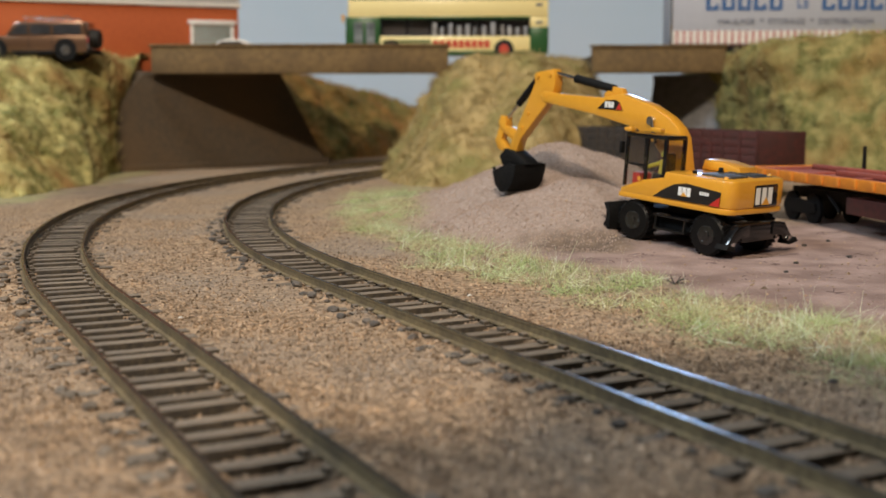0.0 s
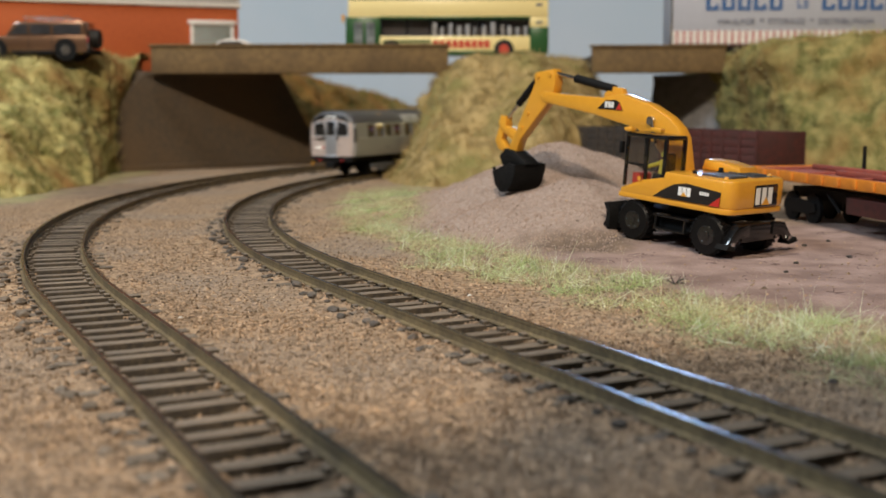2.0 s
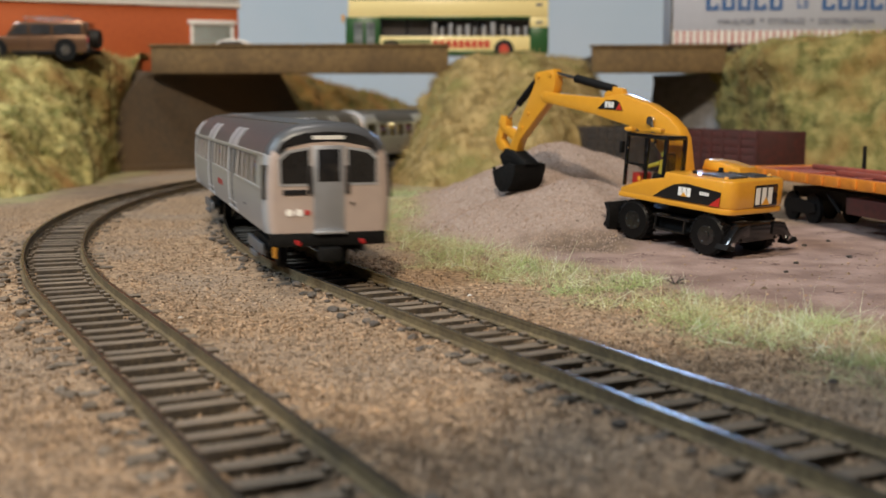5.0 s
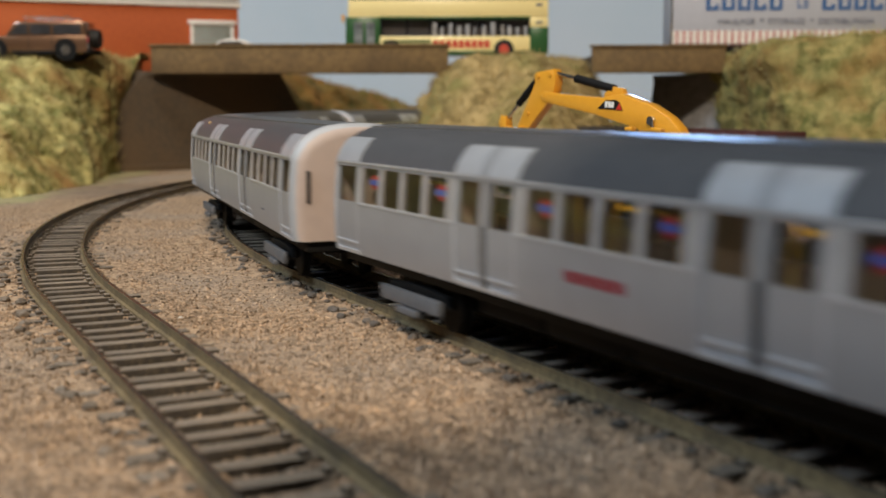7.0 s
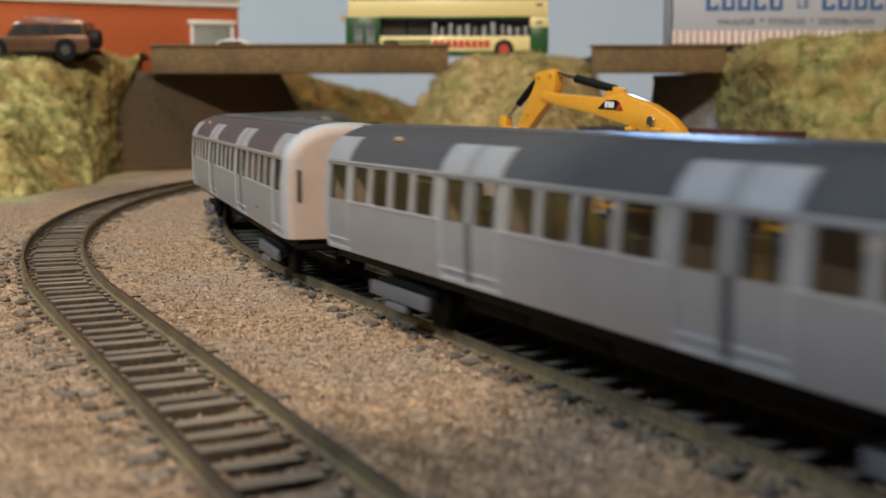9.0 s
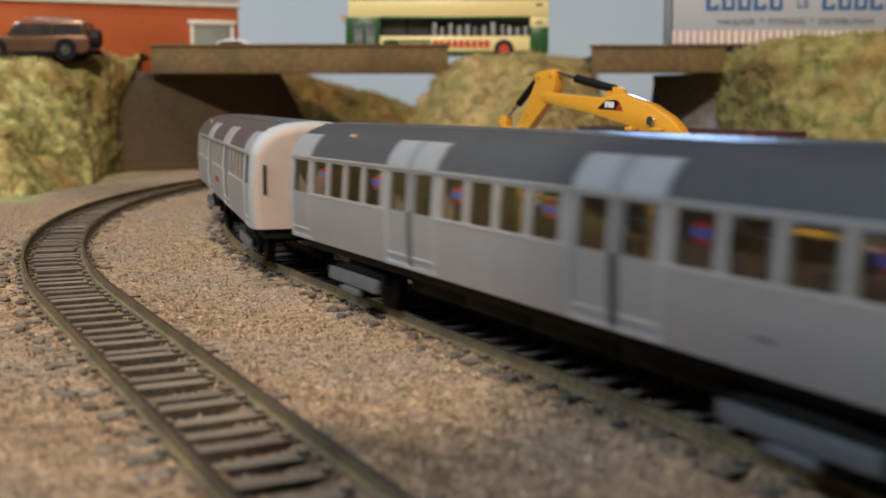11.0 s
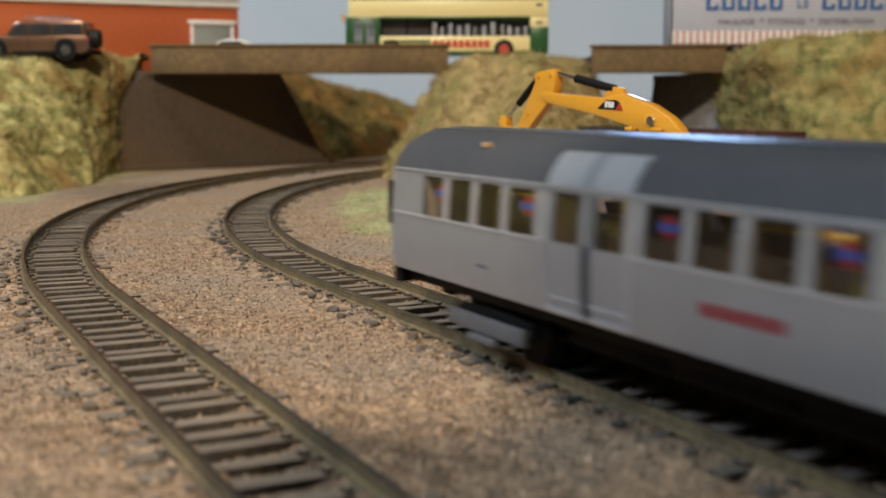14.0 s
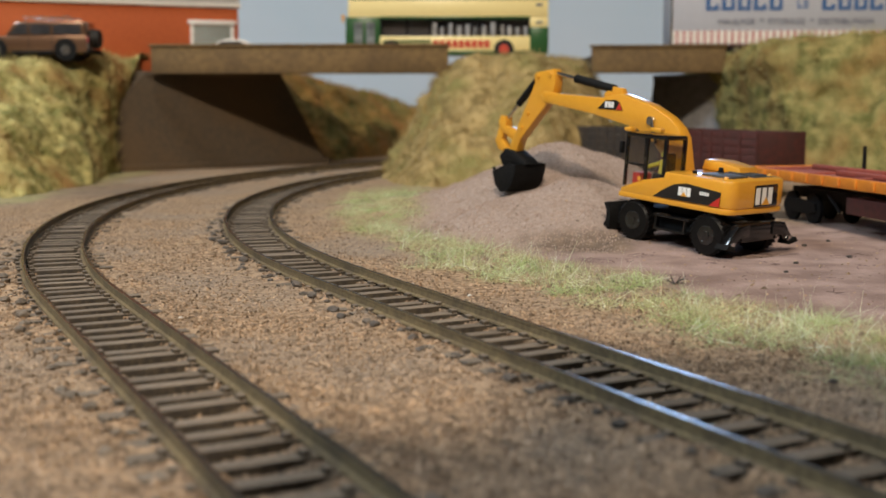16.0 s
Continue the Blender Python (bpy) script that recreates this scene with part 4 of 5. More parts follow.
    part("seat", new_box(6, 11, 6.5, 11.5, 19.5, 22.5, 0.6), K, cab)
    part("seat_back", new_box(5.2, 6.6, 6.5, 11.5, 22.4, 29.5, 0.6), K, cab)
    part("console", new_box(15.5, 18.8, 6, 12, 17, 22.0, 0.5), M["decal_red"], cab)
    part("cab_floor", new_box(3.4, 20.6, 4.2, 14.0, 16.2, 17.2, 0.1), K, cab)
    bm = bmesh.new()
    cyl(bm, (20.2, 12.6, 35.2), (20.2, 12.6, 37.0), 1.1, 0.9, 12)
    box(bm, 19.0, 22.2, 11.2, 14.0, 35.3, 36.6, 0.4)
    part("work_lamp", bm, Y, cab)
    part("work_lamp", new_box(12.6, 17.5, 4.4, 6.8, 35.3, 36.8, 0.4), Y, cab)
    part("mirror", new_box(21.0, 22.2, 14.0, 15.8, 28.0, 32.0, 0.3), K, cab)
    bm = bmesh.new()
    cyl(bm, (13, 14.9, 20.6), (13, 15.2, 20.6), 0.7, None, 12)
    part("door_handle", bm, Y, cab)
    # boom: one curved box girder
    bm = bmesh.new()
    prism(bm, [(5, 22), (8.0, 34.2), (10.5, 37.4), (14.6, 40.3), (22.5, 43.6), (34, 46.2), (36.5, 46.4), (45.3, 44.5), (65.4, 44.2), (74.5, 44.6), (77.0, 43.0), (75.0, 40.6), (48.4, 38.2), (28.3, 35.2), (20, 31), (14, 25), (11, 21)], "y", -3.8, 1.2, 0.45)
    boom = part("boom", bm, Y, e)
    bm = bmesh.new()
    prism(bm, [(36.0, 45.8), (37.5, 48.3), (41.5, 48.6), (45.5, 46.0), (45.0, 44.2)], "y", -2.6, 0.0, 0.3)
    part("bracket", bm, Y, boom)
    bm = bmesh.new()
    prism(bm, [(34.9, 40.8), (46.8, 40.5), (43.0, 43.7), (38.5, 44.2), (36.5, 43.4)], "y", 1.2, 1.45)
    part("decal", bm, M["decal_black"], boom)
    for k in range(3):
        part("badge_bar", new_box(39.0 + k * 1.5, 40.1 + k * 1.5, 1.4, 1.65, 41.3, 43.4), M["decal_white"], boom)
    bm = bmesh.new()
    prism(bm, [(35.2, 40.9), (37.8, 40.85), (36.4, 43.2)], "y", 1.4, 1.6)
    part("red_flash", bm, M["decal_red"], boom)
    bm = bmesh.new()
    cyl(bm, (21.5, -4.6, 38.5), (21.5, 2.4, 38.5), 1.5, None, 18)
    part("pivot_pin", bm, M["chrome"], boom)
    bm = bmesh.new()
    cyl(bm, (20.8, 2.0, 38.0), (18.2, 2.0, 31.0), 0.7, None, 12)
    part("lift_cylinder_rod", bm, M["chrome"], boom)
    # stick and its cylinders
    bm = bmesh.new()
    prism(bm, [(70.2, 51.9), (71.2, 52.9), (79.6, 51.3), (80.8, 49.9), (80.2, 47.2), (91.3, 24), (93.2, 18.6), (91.8, 17.0), (89.2, 17.8), (86.6, 25.2), (72.8, 40.4), (70.0, 44.0), (69.4, 48.6)], "y", -3.4, 0.8, 0.4)
    stick = part("stick", bm, Y, e)
    for x, z in ((73.8, 42.9), (72.2, 50.8), (78.6, 49.8), (83.0, 35.5), (86.0, 30.0)):
        bm = bmesh.new()
        cyl(bm, (x, -3.8, z), (x, 1.3, z), 0.85, None, 14)
        part("pin", bm, Y, stick)
    bm = bmesh.new()
    cyl(bm, (41.5, -1.3, 47.6), (60.5, -1.3, 50.1), 1.55, None, 16)
    part("stick_cylinder", bm, K, e)
    bm = bmesh.new()
    cyl(bm, (60, -1.3, 50.0), (71.5, -1.3, 51.4), 0.75, None, 12)
    part("stick_rod", bm, M["chrome"], e)
    bm = bmesh.new()
    cyl(bm, (80.6, -1.3, 48.6), (90.4, -1.3, 38.6), 1.35, None, 16)
    part("bucket_cylinder", bm, K, e)
    bm = bmesh.new()
    cyl(bm, (90.2, -1.3, 38.8), (97.0, -1.3, 31.6), 0.65, None, 12)
    part("bucket_rod", bm, M["chrome"], e)
    bm = bmesh.new()
    prism(bm, [(95.6, 33.4), (98.6, 33.6), (99.6, 30.4), (98.2, 28.2), (91.2, 24.6), (89.4, 25.2), (88.6, 27.8), (91.0, 28.8), (95.2, 29.8)], "y", -3.2, 0.6, 0.4)
    part("bucket_link", bm, Y, e)
    bm = bmesh.new()
    prism(bm, [(95.5, 30.0), (99.2, 29.6), (101.4, 23.6), (99.0, 20.2), (95.5, 19.4), (92.8, 20.4), (95.6, 22.6), (97.6, 24.4)], "y", -2.8, 0.2, 0.4)
    part("bucket_link", bm, Y, e)
    # bucket: an open scoop
    bm = bmesh.new()
    prof = [(81.7 + (a - 80.0) * 0.65, 11.5 + (b - 11.5) * 0.92) for a, b in [(80.5, 16.8), (80.0, 14.6), (82.0, 9.2), (86.5, 5.0), (92.0, 4.4), (97.0, 7.2), (99.8, 12.4), (98.6, 12.6), (95.8, 8.4), (91.6, 6.0), (87.0, 6.4), (83.4, 10.2), (81.6, 14.8), (82.4, 16.4)]]
    prism(bm, prof, "y", -9.0, 6.4, 0.15)
    bk = part("bucket", bm, K, e)
    for y in (-9.3, 6.0):
        bm = bmesh.new()
        prism(bm, prof[:7] + [(89.5, 15.0), (86, 16.4)], "y", y, y + 0.7, 0.1)
        part("bucket_cheek", bm, K, bk)
    bm = bmesh.new()
    prism(bm, [(80.6, 16.6), (82, 17.6), (88.5, 20.8), (93.2, 21.2), (96.0, 18.0), (94.0, 14.6), (88, 14.0), (83.0, 15.2)], "y", -5.0, 2.4, 0.5)
    part("hitch", bm, K, bk)
    for k in range(5):
        y = -8.6 + k * 3.4
        bm = bmesh.new()
        prism(bm, [(93.0, 12.0), (94.3, 12.0), (95.0, 14.0)], "y", y, y + 1.4)
        part("tooth", bm, K, bk)
    # the toy driver, a plain shape
    bm = bmesh.new()
    cyl(bm, (8.2, 9, 22.3), (8.0, 9, 27.0), 1.7, 1.5, 12)
    bmesh.ops.create_icosphere(bm, subdivisions=2, radius=1.2, matrix=Matrix.Translation((8.3, 9, 28.8)))
    cyl(bm, (8.6, 10.6, 26.0), (14.0, 11.0, 24.0), 0.8, 0.6, 10)
    cyl(bm, (8.6, 7.4, 26.0), (14.0, 7.4, 24.6), 0.8, 0.6, 10)
    doll = part("driver_doll", bm, M["doll_yellow"], None, smooth=60)
    doll.matrix_world = pose(83 * MM, 376 * MM, -1.9 * MM, 0, -4.6, 129)
    tagged(doll, "small plain toy driver doll in yellow seated in the cab", "doll")


M["decal_black"] = material("black_decal", (0.014, 0.013, 0.013), None, 3, 0.25, coat=0.4)
M["decal_red"] = material("red_decal", (0.50, 0.03, 0.02), None, 3, 0.35)
M["decal_white"] = material("white_decal", (0.80, 0.80, 0.78), None, 3, 0.4)
M["grille"] = material("grey_grille", (0.06, 0.065, 0.07), (0.045, 0.045, 0.05), 1, 0.5, 0, 0.2)
M["yellow_dark"] = material("shaded_yellow_slot", (0.42, 0.18, 0.02), None, 2, 0.5)
M["doll_yellow"] = material("doll_jacket", (0.62, 0.55, 0.06), (0.6, 0.5, 0.06), 2, 0.5)
excavator()

# ---- the train ----
COACH, PITCH_C = 209.5, 218.0
HALF = [(16.5, 10.6), (17.0, 13.0), (17.2, 18.0), (17.2, 22.3), (17.0, 26.0), (16.6, 30.3), (16.45, 31.4), (15.6, 33.4), (13.8, 35.8), (11.0, 37.7), (7.4, 38.9), (3.6, 39.4), (0.0, 39.5)]
M["inside"] = material("coach_interior", (0.10, 0.078, 0.062), (0.05, 0.042, 0.038), 7, 0.6)
M["corner"] = material("dull_silver_corner", (0.40, 0.41, 0.43), (0.37, 0.38, 0.40), 5, 0.6, 0.2)
M["screen"] = material("beige_draught_screen", (0.42, 0.33, 0.26), (0.34, 0.26, 0.21), 5, 0.6)
M["pillar"] = material("dull_window_pillar", (0.40, 0.385, 0.385), (0.34, 0.325, 0.32), 4, 0.5, 0.3)
M["seat_red"] = material("red_window_sticker", (0.62, 0.05, 0.05), None, 3, 0.5)
M["seat_blue"] = material("blue_sticker_bar", (0.10, 0.16, 0.60), None, 3, 0.5)
M["lamp_glow"] = material("saloon_lamp", (0.8, 0.65, 0.2), None, 3, 0.5, emission=((1.0, 0.78, 0.4), 4.5))
M["rail_yellow"] = material("yellow_grab_rail", (0.75, 0.52, 0.08), None, 2, 0.4)
M["shoe_grey"] = material("grey_bogie_plate", (0.14, 0.15, 0.17), (0.11, 0.12, 0.14), 3, 0.5, 0.3)
M["cab_glass"] = material("cab_glazing", (0.012, 0.012, 0.013), (0.018, 0.018, 0.02), 6, 0.15)
M["grab_black"] = material("black_handrail", (0.02, 0.018, 0.018), None, 2, 0.4)
M["headlight"] = material("headlight", (0.85, 0.83, 0.78), None, 2, 0.3, emission=((1.0, 0.95, 0.85), 0.15))
M["red_lens"] = material("red_lens", (0.5, 0.03, 0.03), None, 2, 0.3)
M["beige"] = material("beige_vent", (0.5, 0.32, 0.16), None, 2, 0.6)


def width_at(z):
    for (u0, w0), (u1, w1) in zip(HALF, HALF[1:]):
        if w0 <= z <= w1:
            return u0 + (u1 - u0) * (z - w0) / (w1 - w0)
    return 0.0


def skin(x0, x1, z0, z1, side, inset=0.0, thick=0.7, bm=None):
    """A piece of the coach side between two heights, following its curve."""
    zs = [z0] + [w for u, w in HALF if z0 < w < z1] + [z1]
    out = [(side * (width_at(z) - inset), z) for z in zs]
    inn = [(side * (width_at(z) - inset - thick), z) for z in reversed(zs)]
    bm = bm or bmesh.new()
    return prism(bm, out + inn, "x", x0, x1)


def openings(kind):
    """Windows (w) and doors (d) along one side, from rear to front."""
    o = []
    for c in (-33.8, 33.8):
        o += [("d", c - 11.0, c - 0.5, c - 9.2, c - 2.0), ("d", c + 0.5, c + 11.0, c + 2.0, c + 9.2)]
    for k in range(4):
        x = -19.6 + k * 10.4
        o.append(("w", x, x + 8.0))
    for k in range(4):
        x = -86.2 + k * 10.2
        o.append(("w", x, x + 8.0))
    o.append(("d", -101.4, -88.6, -99.6, -90.6))
    if kind == "trailer":
        for k in range(4):
            x = 47.6 + k * 10.2
            o.append(("w", x, x + 8.0))
        o.append(("d", 88.6, 101.4, 90.6, 99.6))
    else:
        for k in range(4):
            x = 48.2 + k * 10.6
            o.append(("w", x, x + 8.3))
    return sorted(o, key=lambda q: q[1])


def end_cap(x, way, c, name, mat, dark_crown=False):
    full = HALF + [(-u, w) for u, w in HALF[-2::-1]]
    bm = bmesh.new()
    rings = []
    for dx, ins in ((-3.4, 0.0), (-1.9, 0.35), (-0.8, 1.1), (-0.2, 2.1), (0.0, 3.2)):
        ring = []
        for u, w in full:
            k = max(0.0, (abs(u) - ins) / abs(u)) if u else 1.0
            ring.append(bm.verts.new((x + way * dx, u * k, w - (ins * 0.9 if w > 33 else ins * 0.5 if w > 31 else 0))))
        rings.append(ring)
    n = len(full)
    for i in range(4):
        for k in range(n):
            f = bm.faces.new((rings[i][k], rings[i][(k + 1) % n], rings[i + 1][(k + 1) % n], rings[i + 1][k]))
            f.material_index = 1 if dark_crown and f.calc_center_median().z > 31.5 else 2 if i < 2 else 0
    bm.faces.new(rings[-1])
    bm.faces.new(rings[0][::-1])
    return part(name, bm, [mat, M["roof"], M["corner"]], c, smooth=40)


def cab_face(c):
    x = COACH / 2
    for s in (-1, 1):
        pts = [(s * 5.3, 23.6), (s * 12.6, 23.6), (s * 12.7, 29.6), (s * 10.6, 31.4), (s * 5.3, 32.4)]
        bm = bmesh.new()
        prism(bm, [(s * (abs(a) + (0.6 if abs(a) > 6 else -0.6)), w + (0.7 if w > 28 else -0.7)) for a, w in pts], "x", x - 0.2, x + 0.12)
        fr = part("window_frame", bm, M["silver_light"], c)
        bm = bmesh.new()
        prism(bm, pts, "x", x, x + 0.22)
        part("pane", bm, M["cab_glass"], fr)
        part("handrail", new_box(x, x + 0.7, s * 5.0 - 0.6, s * 5.0 + 0.6, 20.8, 28.2, 0.2), M["grab_black"], c)
        part("side_handrail", new_box(x - 3.2, x - 1.2, s * 16.4 - 0.9, s * 16.4 + 0.9, 19.5, 28.5, 0.2), M["grab_black"], c)
    d = part("cab_door", new_box(x - 0.2, x + 0.25, -4.2, 4.2, 11.2, 33.4, 0.12), M["silver"], c)
    part("pane", new_box(x + 0.1, x + 0.38, -2.9, 2.9, 24.0, 32.4, 0.05), M["cab_glass"], d)
    part("threshold", new_box(x, x + 1.2, -4.4, 4.4, 10.3, 11.1, 0.15), M["silver_light"], d)
    # black crown over the windows
    bm = bmesh.new()
    prism(bm, [(-13.4, 31.6), (-10.8, 33.0), (-5, 34.2), (0, 34.5), (5, 34.2), (10.8, 33.0), (13.4, 31.6), (12.4, 34.0), (10, 35.6), (6.6, 36.6), (0, 37.0), (-6.6, 36.6), (-10, 35.6), (-12.4, 34.0)], "x", x - 0.1, x + 0.15)
    part("crown_panel", bm, M["cab_glass"], c)
    part("destination_plate", new_box(x + 0.1, x + 0.35, -4.2, 4.2, 35.0, 36.0), M["decal_white"], c)
    part("marker_panel", new_box(x, x + 0.3, -12.2, -5.8, 20.6, 22.0, 0.1), M["cab_glass"], c)
    for y, mt in ((-10.6, "headlight"), (-8.0, "headlight"), (-5.9, "red_lens")):
        bm = bmesh.new()
        cyl(bm, (x - 0.1, y, 16.0), (x + 0.4, y, 16.0), 0.95 if mt == "headlight" else 0.7, None, 16)
        part("headlight" if mt == "headlight" else "tail_light", bm, M[mt], c)
    bm = bmesh.new()
    cyl(bm, (x, 6.2, 18.2), (x + 0.5, 6.2, 18.2), 0.4, None, 10)
    part("door_lock", bm, M["grab_black"], c)
    part("apron", new_box(x - 3.5, x - 0.1, -15.5, 15.5, 7.0, 10.5, 0.4), M["black"], c)
    part("coupler", new_box(x - 3, x + 2.2, -3.0, 3.0, 3.0, 6.8, 0.6), M["black"], c)
    for s in (-1, 1):
        bm = bmesh.new()
        cyl(bm, (x - 1, s * 8.6, 8.4), (x + 1.4, s * 8.6, 8.0), 0.6, None, 10)
        part("air_hose", bm, M["red_lens"], c)
    part("shoe_lever", new_box(x - 1.2, x - 0.2, -15.0, -14.2, 4.2, 8.0, 0.2), M["yellow"], c)


def bogie(c, x):
    b = thing("bogie", "", "")
    for k in [k for k in b.keys()]:
        del b[k]
    b.parent = c
    b.matrix_local = pose(x * MM, 0, 0)
    for s in (-1, 1):
        bm = bmesh.new()
        prism(bm, [(-14, 5.5), (-13, 7.6), (-4, 8.2), (4, 8.2), (13, 7.6), (14, 5.5), (9, 4.4), (4, 3.4), (-4, 3.4), (-9, 4.4)], "y", s * 11.5 - 0.8, s * 11.5 + 0.8, 0.2)
        part("side_frame", bm, M["black"], b)
        part("shoe_beam", new_box(-13.5, 13.5, min(s * 13.0, s * 14.4), max(s * 13.0, s * 14.4), 2.6, 5.6, 0.4), M["shoe_grey"], b)
        part("shoe", new_box(-4.5, 4.5, min(s * 13.4, s * 15.0), max(s * 13.4, s * 15.0), 1.0, 2.4, 0.3), M["shoe_grey"], b)
        for q in (-9.5, 9.5):
            bm = bmesh.new()
            cyl(bm, (q, s * 7.4, 5.0), (q, s * 9.4, 5.0), 5.0, None, 22)
            cyl(bm, (q, s * 7.2, 5.0), (q, s * 7.6, 5.0), 5.7, None, 22)
            part("wheel", bm, M["black"], b)
    part("bolster", new_box(-4, 4, -10, 10, 5, 9.5, 0.3), M["black"], b)


def coach(kind, label, stickers=True):
    c = thing("tube_train_coach", label, "train coach", group="coaches of the train")
    X = COACH / 2 - 3.4
    ops = openings(kind)
    for s in (-1, 1):
        solid = []
        edge = -X
        for o in ops:
            if o[0] == "d":
                solid.append((edge, o[1]))
                edge = o[2]
        solid.append((edge, X))
        for a, b in solid:
            if b - a > 1.2:
                part("side_panel", skin(a, b, 10.6, 22.3, s), M["silver"], c)
                part("waist_rail", skin(a, b, 22.0, 22.5, s, -0.18, 0.5), M["silver_light"], c)
        edge = -X
        for o in ops:
            a, b = o[1], o[2]
            if a - edge > 0.25:
                part("pillar", skin(edge, a, 22.5, 30.3, s, 0.02), M["pillar"] if a - edge < 4.5 else M["silver"], c)
            edge = b
            if o[0] == "w":
                part("pane", skin(a, b, 22.5, 30.3, s, 0.35, 0.12), M["glass"], c)
            else:
                bm = bmesh.new()
                skin(a, b, 11.2, 22.3, s, 0.3, 0.6, bm)
                skin(a, o[3], 22.3, 30.3, s, 0.3, 0.6, bm)
                skin(o[4], b, 22.3, 30.3, s, 0.3, 0.6, bm)
                d = part("door_leaf", bm, M["silver"], c)
                part("pane", skin(o[3], o[4], 22.3, 30.3, s, 0.45, 0.12), M["glass"], d)
                part("sill_strip", skin(a, b, 10.7, 11.5, s, -0.25, 1.0), M["silver_light"], d)
                part("kick_strip", skin(a + 0.6, b - 0.6, 13.0, 13.45, s, 0.0, 0.4), M["silver_light"], d)
                for xa in ((a, a + 0.55), (b - 0.55, b)):
                    part("edge_strip", skin(xa[0], xa[1], 11.5, 30.3, s, 0.05, 0.4), M["silver_light"] if min(abs(xa[0] + 33.3), abs(xa[1] + 34.3), abs(xa[0] - 34.3), abs(xa[1] - 33.3)) > 0.7 else M["door_rubber"], d)
        if X - edge > 0.3:
            part("pillar", skin(edge, X, 22.5, 30.3, s, 0.02), M["silver"], c)
        part("header", skin(-X, X, 30.3, 31.0, s, -0.02), M["silver"], c)
        part("gutter", skin(-X, X, 31.0, 31.4, s, -0.35, 0.8), M["silver_light"], c)
        # pale hoods over the doors run up into the roof
        hoods = [(-44.8, -22.8), (22.8, 44.8), (-101.4, -88.6)] + ([(88.6, 101.4)] if kind == "trailer" else [])
        for a, b in hoods:
            bm = bmesh.new()
            zs = [31.4, 32.4, 33.4, 34.6, 35.8, 36.6]
            out = [(s * (width_at(z) + 0.22), z + 0.1) for z in zs]
            inn = [(s * (width_at(z) - 0.4), z - 0.2) for z in reversed(zs)]
            prism(bm, out + inn, "x", a, b)
            hd = part("door_hood", bm, M["silver_light"], c)
            if b - a > 15:
                bm = bmesh.new()
                m_ = (a + b) / 2
                prism(bm, [(u + s * 0.08, z + 0.03) for u, z in out] + inn, "x", m_ - 1.6, m_ + 1.6)
                part("hood_seam", bm, M["silver"], hd)
        # plain bars for the lettering
        for k in range(11 if kind == "cab" else 0):
            a = -7.8 + k * 1.42
            part("lettering_bar", skin(a, a + 1.1, 16.4, 18.3, s, -0.1, 0.3), M["red_text"], c)
        part("number_bar", skin(63, 66.5, 15.0, 15.6, s, -0.08, 0.3), M["dark_text"], c)
        # seats and boards inside
        for a, b in ((-86, -47), (-21, 21), (47, 88)):
            part("seat", new_box(a, b, min(s * 10, s * 15.6), max(s * 10, s * 15.6), 12, 19.6, 0.5), M["inside"], c)
        for xx in (-82.2, -51.6, -15.5, 15.6, 51.6, 82.2) if stickers else ():
            bm = bmesh.new()
            cyl(bm, (xx, s * 15.4, 27.2), (xx, s * 15.9, 27.2), 1.6, None, 20)
            bd = part("window_sticker", bm, M["seat_red"], c)
            part("bar", new_box(xx - 2.1, xx + 2.1, s * 15.65 - 0.35, s * 15.65 + 0.35, 26.6, 27.8), M["seat_blue"], bd)
    for a, b in ((-78, -58), (-38, -29), (-9, 9), (29, 38), (58, 78)):
        for s in (-1, 1):
            bm = bmesh.new()
            cyl(bm, (a, s * 6.5, 27.6), (b, s * 6.5, 27.6), 0.4, None, 8)
            for q in (a, b):
                cyl(bm, (q, s * 6.5, 12), (q, s * 6.5, 30.5), 0.35, None, 8)
            part("grab_rail", bm, M["rail_yellow"], c)
    for xx in (-60, -34, -5, 34, 62):
        part("saloon_lamp", new_box(xx - 3.0, xx + 3.0, -9.5, -8.0, 29.6, 30.3, 0.1), M["lamp_glow"], c)
        part("saloon_lamp", new_box(xx - 3.0, xx + 3.0, 8.0, 9.5, 29.6, 30.3, 0.1), M["lamp_glow"], c)
    part("floor", new_box(-X, X, -16, 16, 10.7, 12.0), M["inside"], c)
    for xx in (-87.5, -46, -21.8, 21.8, 46, 88):
        part("draught_screen", new_box(xx - 0.3, xx + 0.3, -16, -7, 12, 30, 0.05), M["screen"], c)
        part("draught_screen", new_box(xx - 0.3, xx + 0.3, 7, 16, 12, 30, 0.05), M["screen"], c)
    # roof
    top = [(u, w) for u, w in HALF if w >= 31.4]
    ring = top + [(-u, w) for u, w in top[-2::-1]]
    inner = [(u * 0.95, w - 0.8) for u, w in reversed(ring)]
    bm = bmesh.new()
    prism(bm, ring + inner, "x", -X, X)
    part("roof", bm, M["roof"], c, "dark grey curved roof", smooth=25)
    for s in (-1, 1):
        part("roof_rib", new_box(-X, X, s * 7.4 - 0.2, s * 7.4 + 0.2, 38.8, 39.15), M["roof"], c)
    vx, vy = (70, 13.1) if kind == "cab" else (-70, -13.1)
    part("roof_vent", new_box(vx - 1.2, vx + 1.2, vy - 0.5, vy + 0.5, 36.3, 37.2, 0.2), M["beige"], c)
    # ends
    end_cap(-COACH / 2, -1, c, "end_wall", M["end_grey"])
    end_cap(COACH / 2, 1, c, "end_wall", M["end_grey"], kind == "cab")
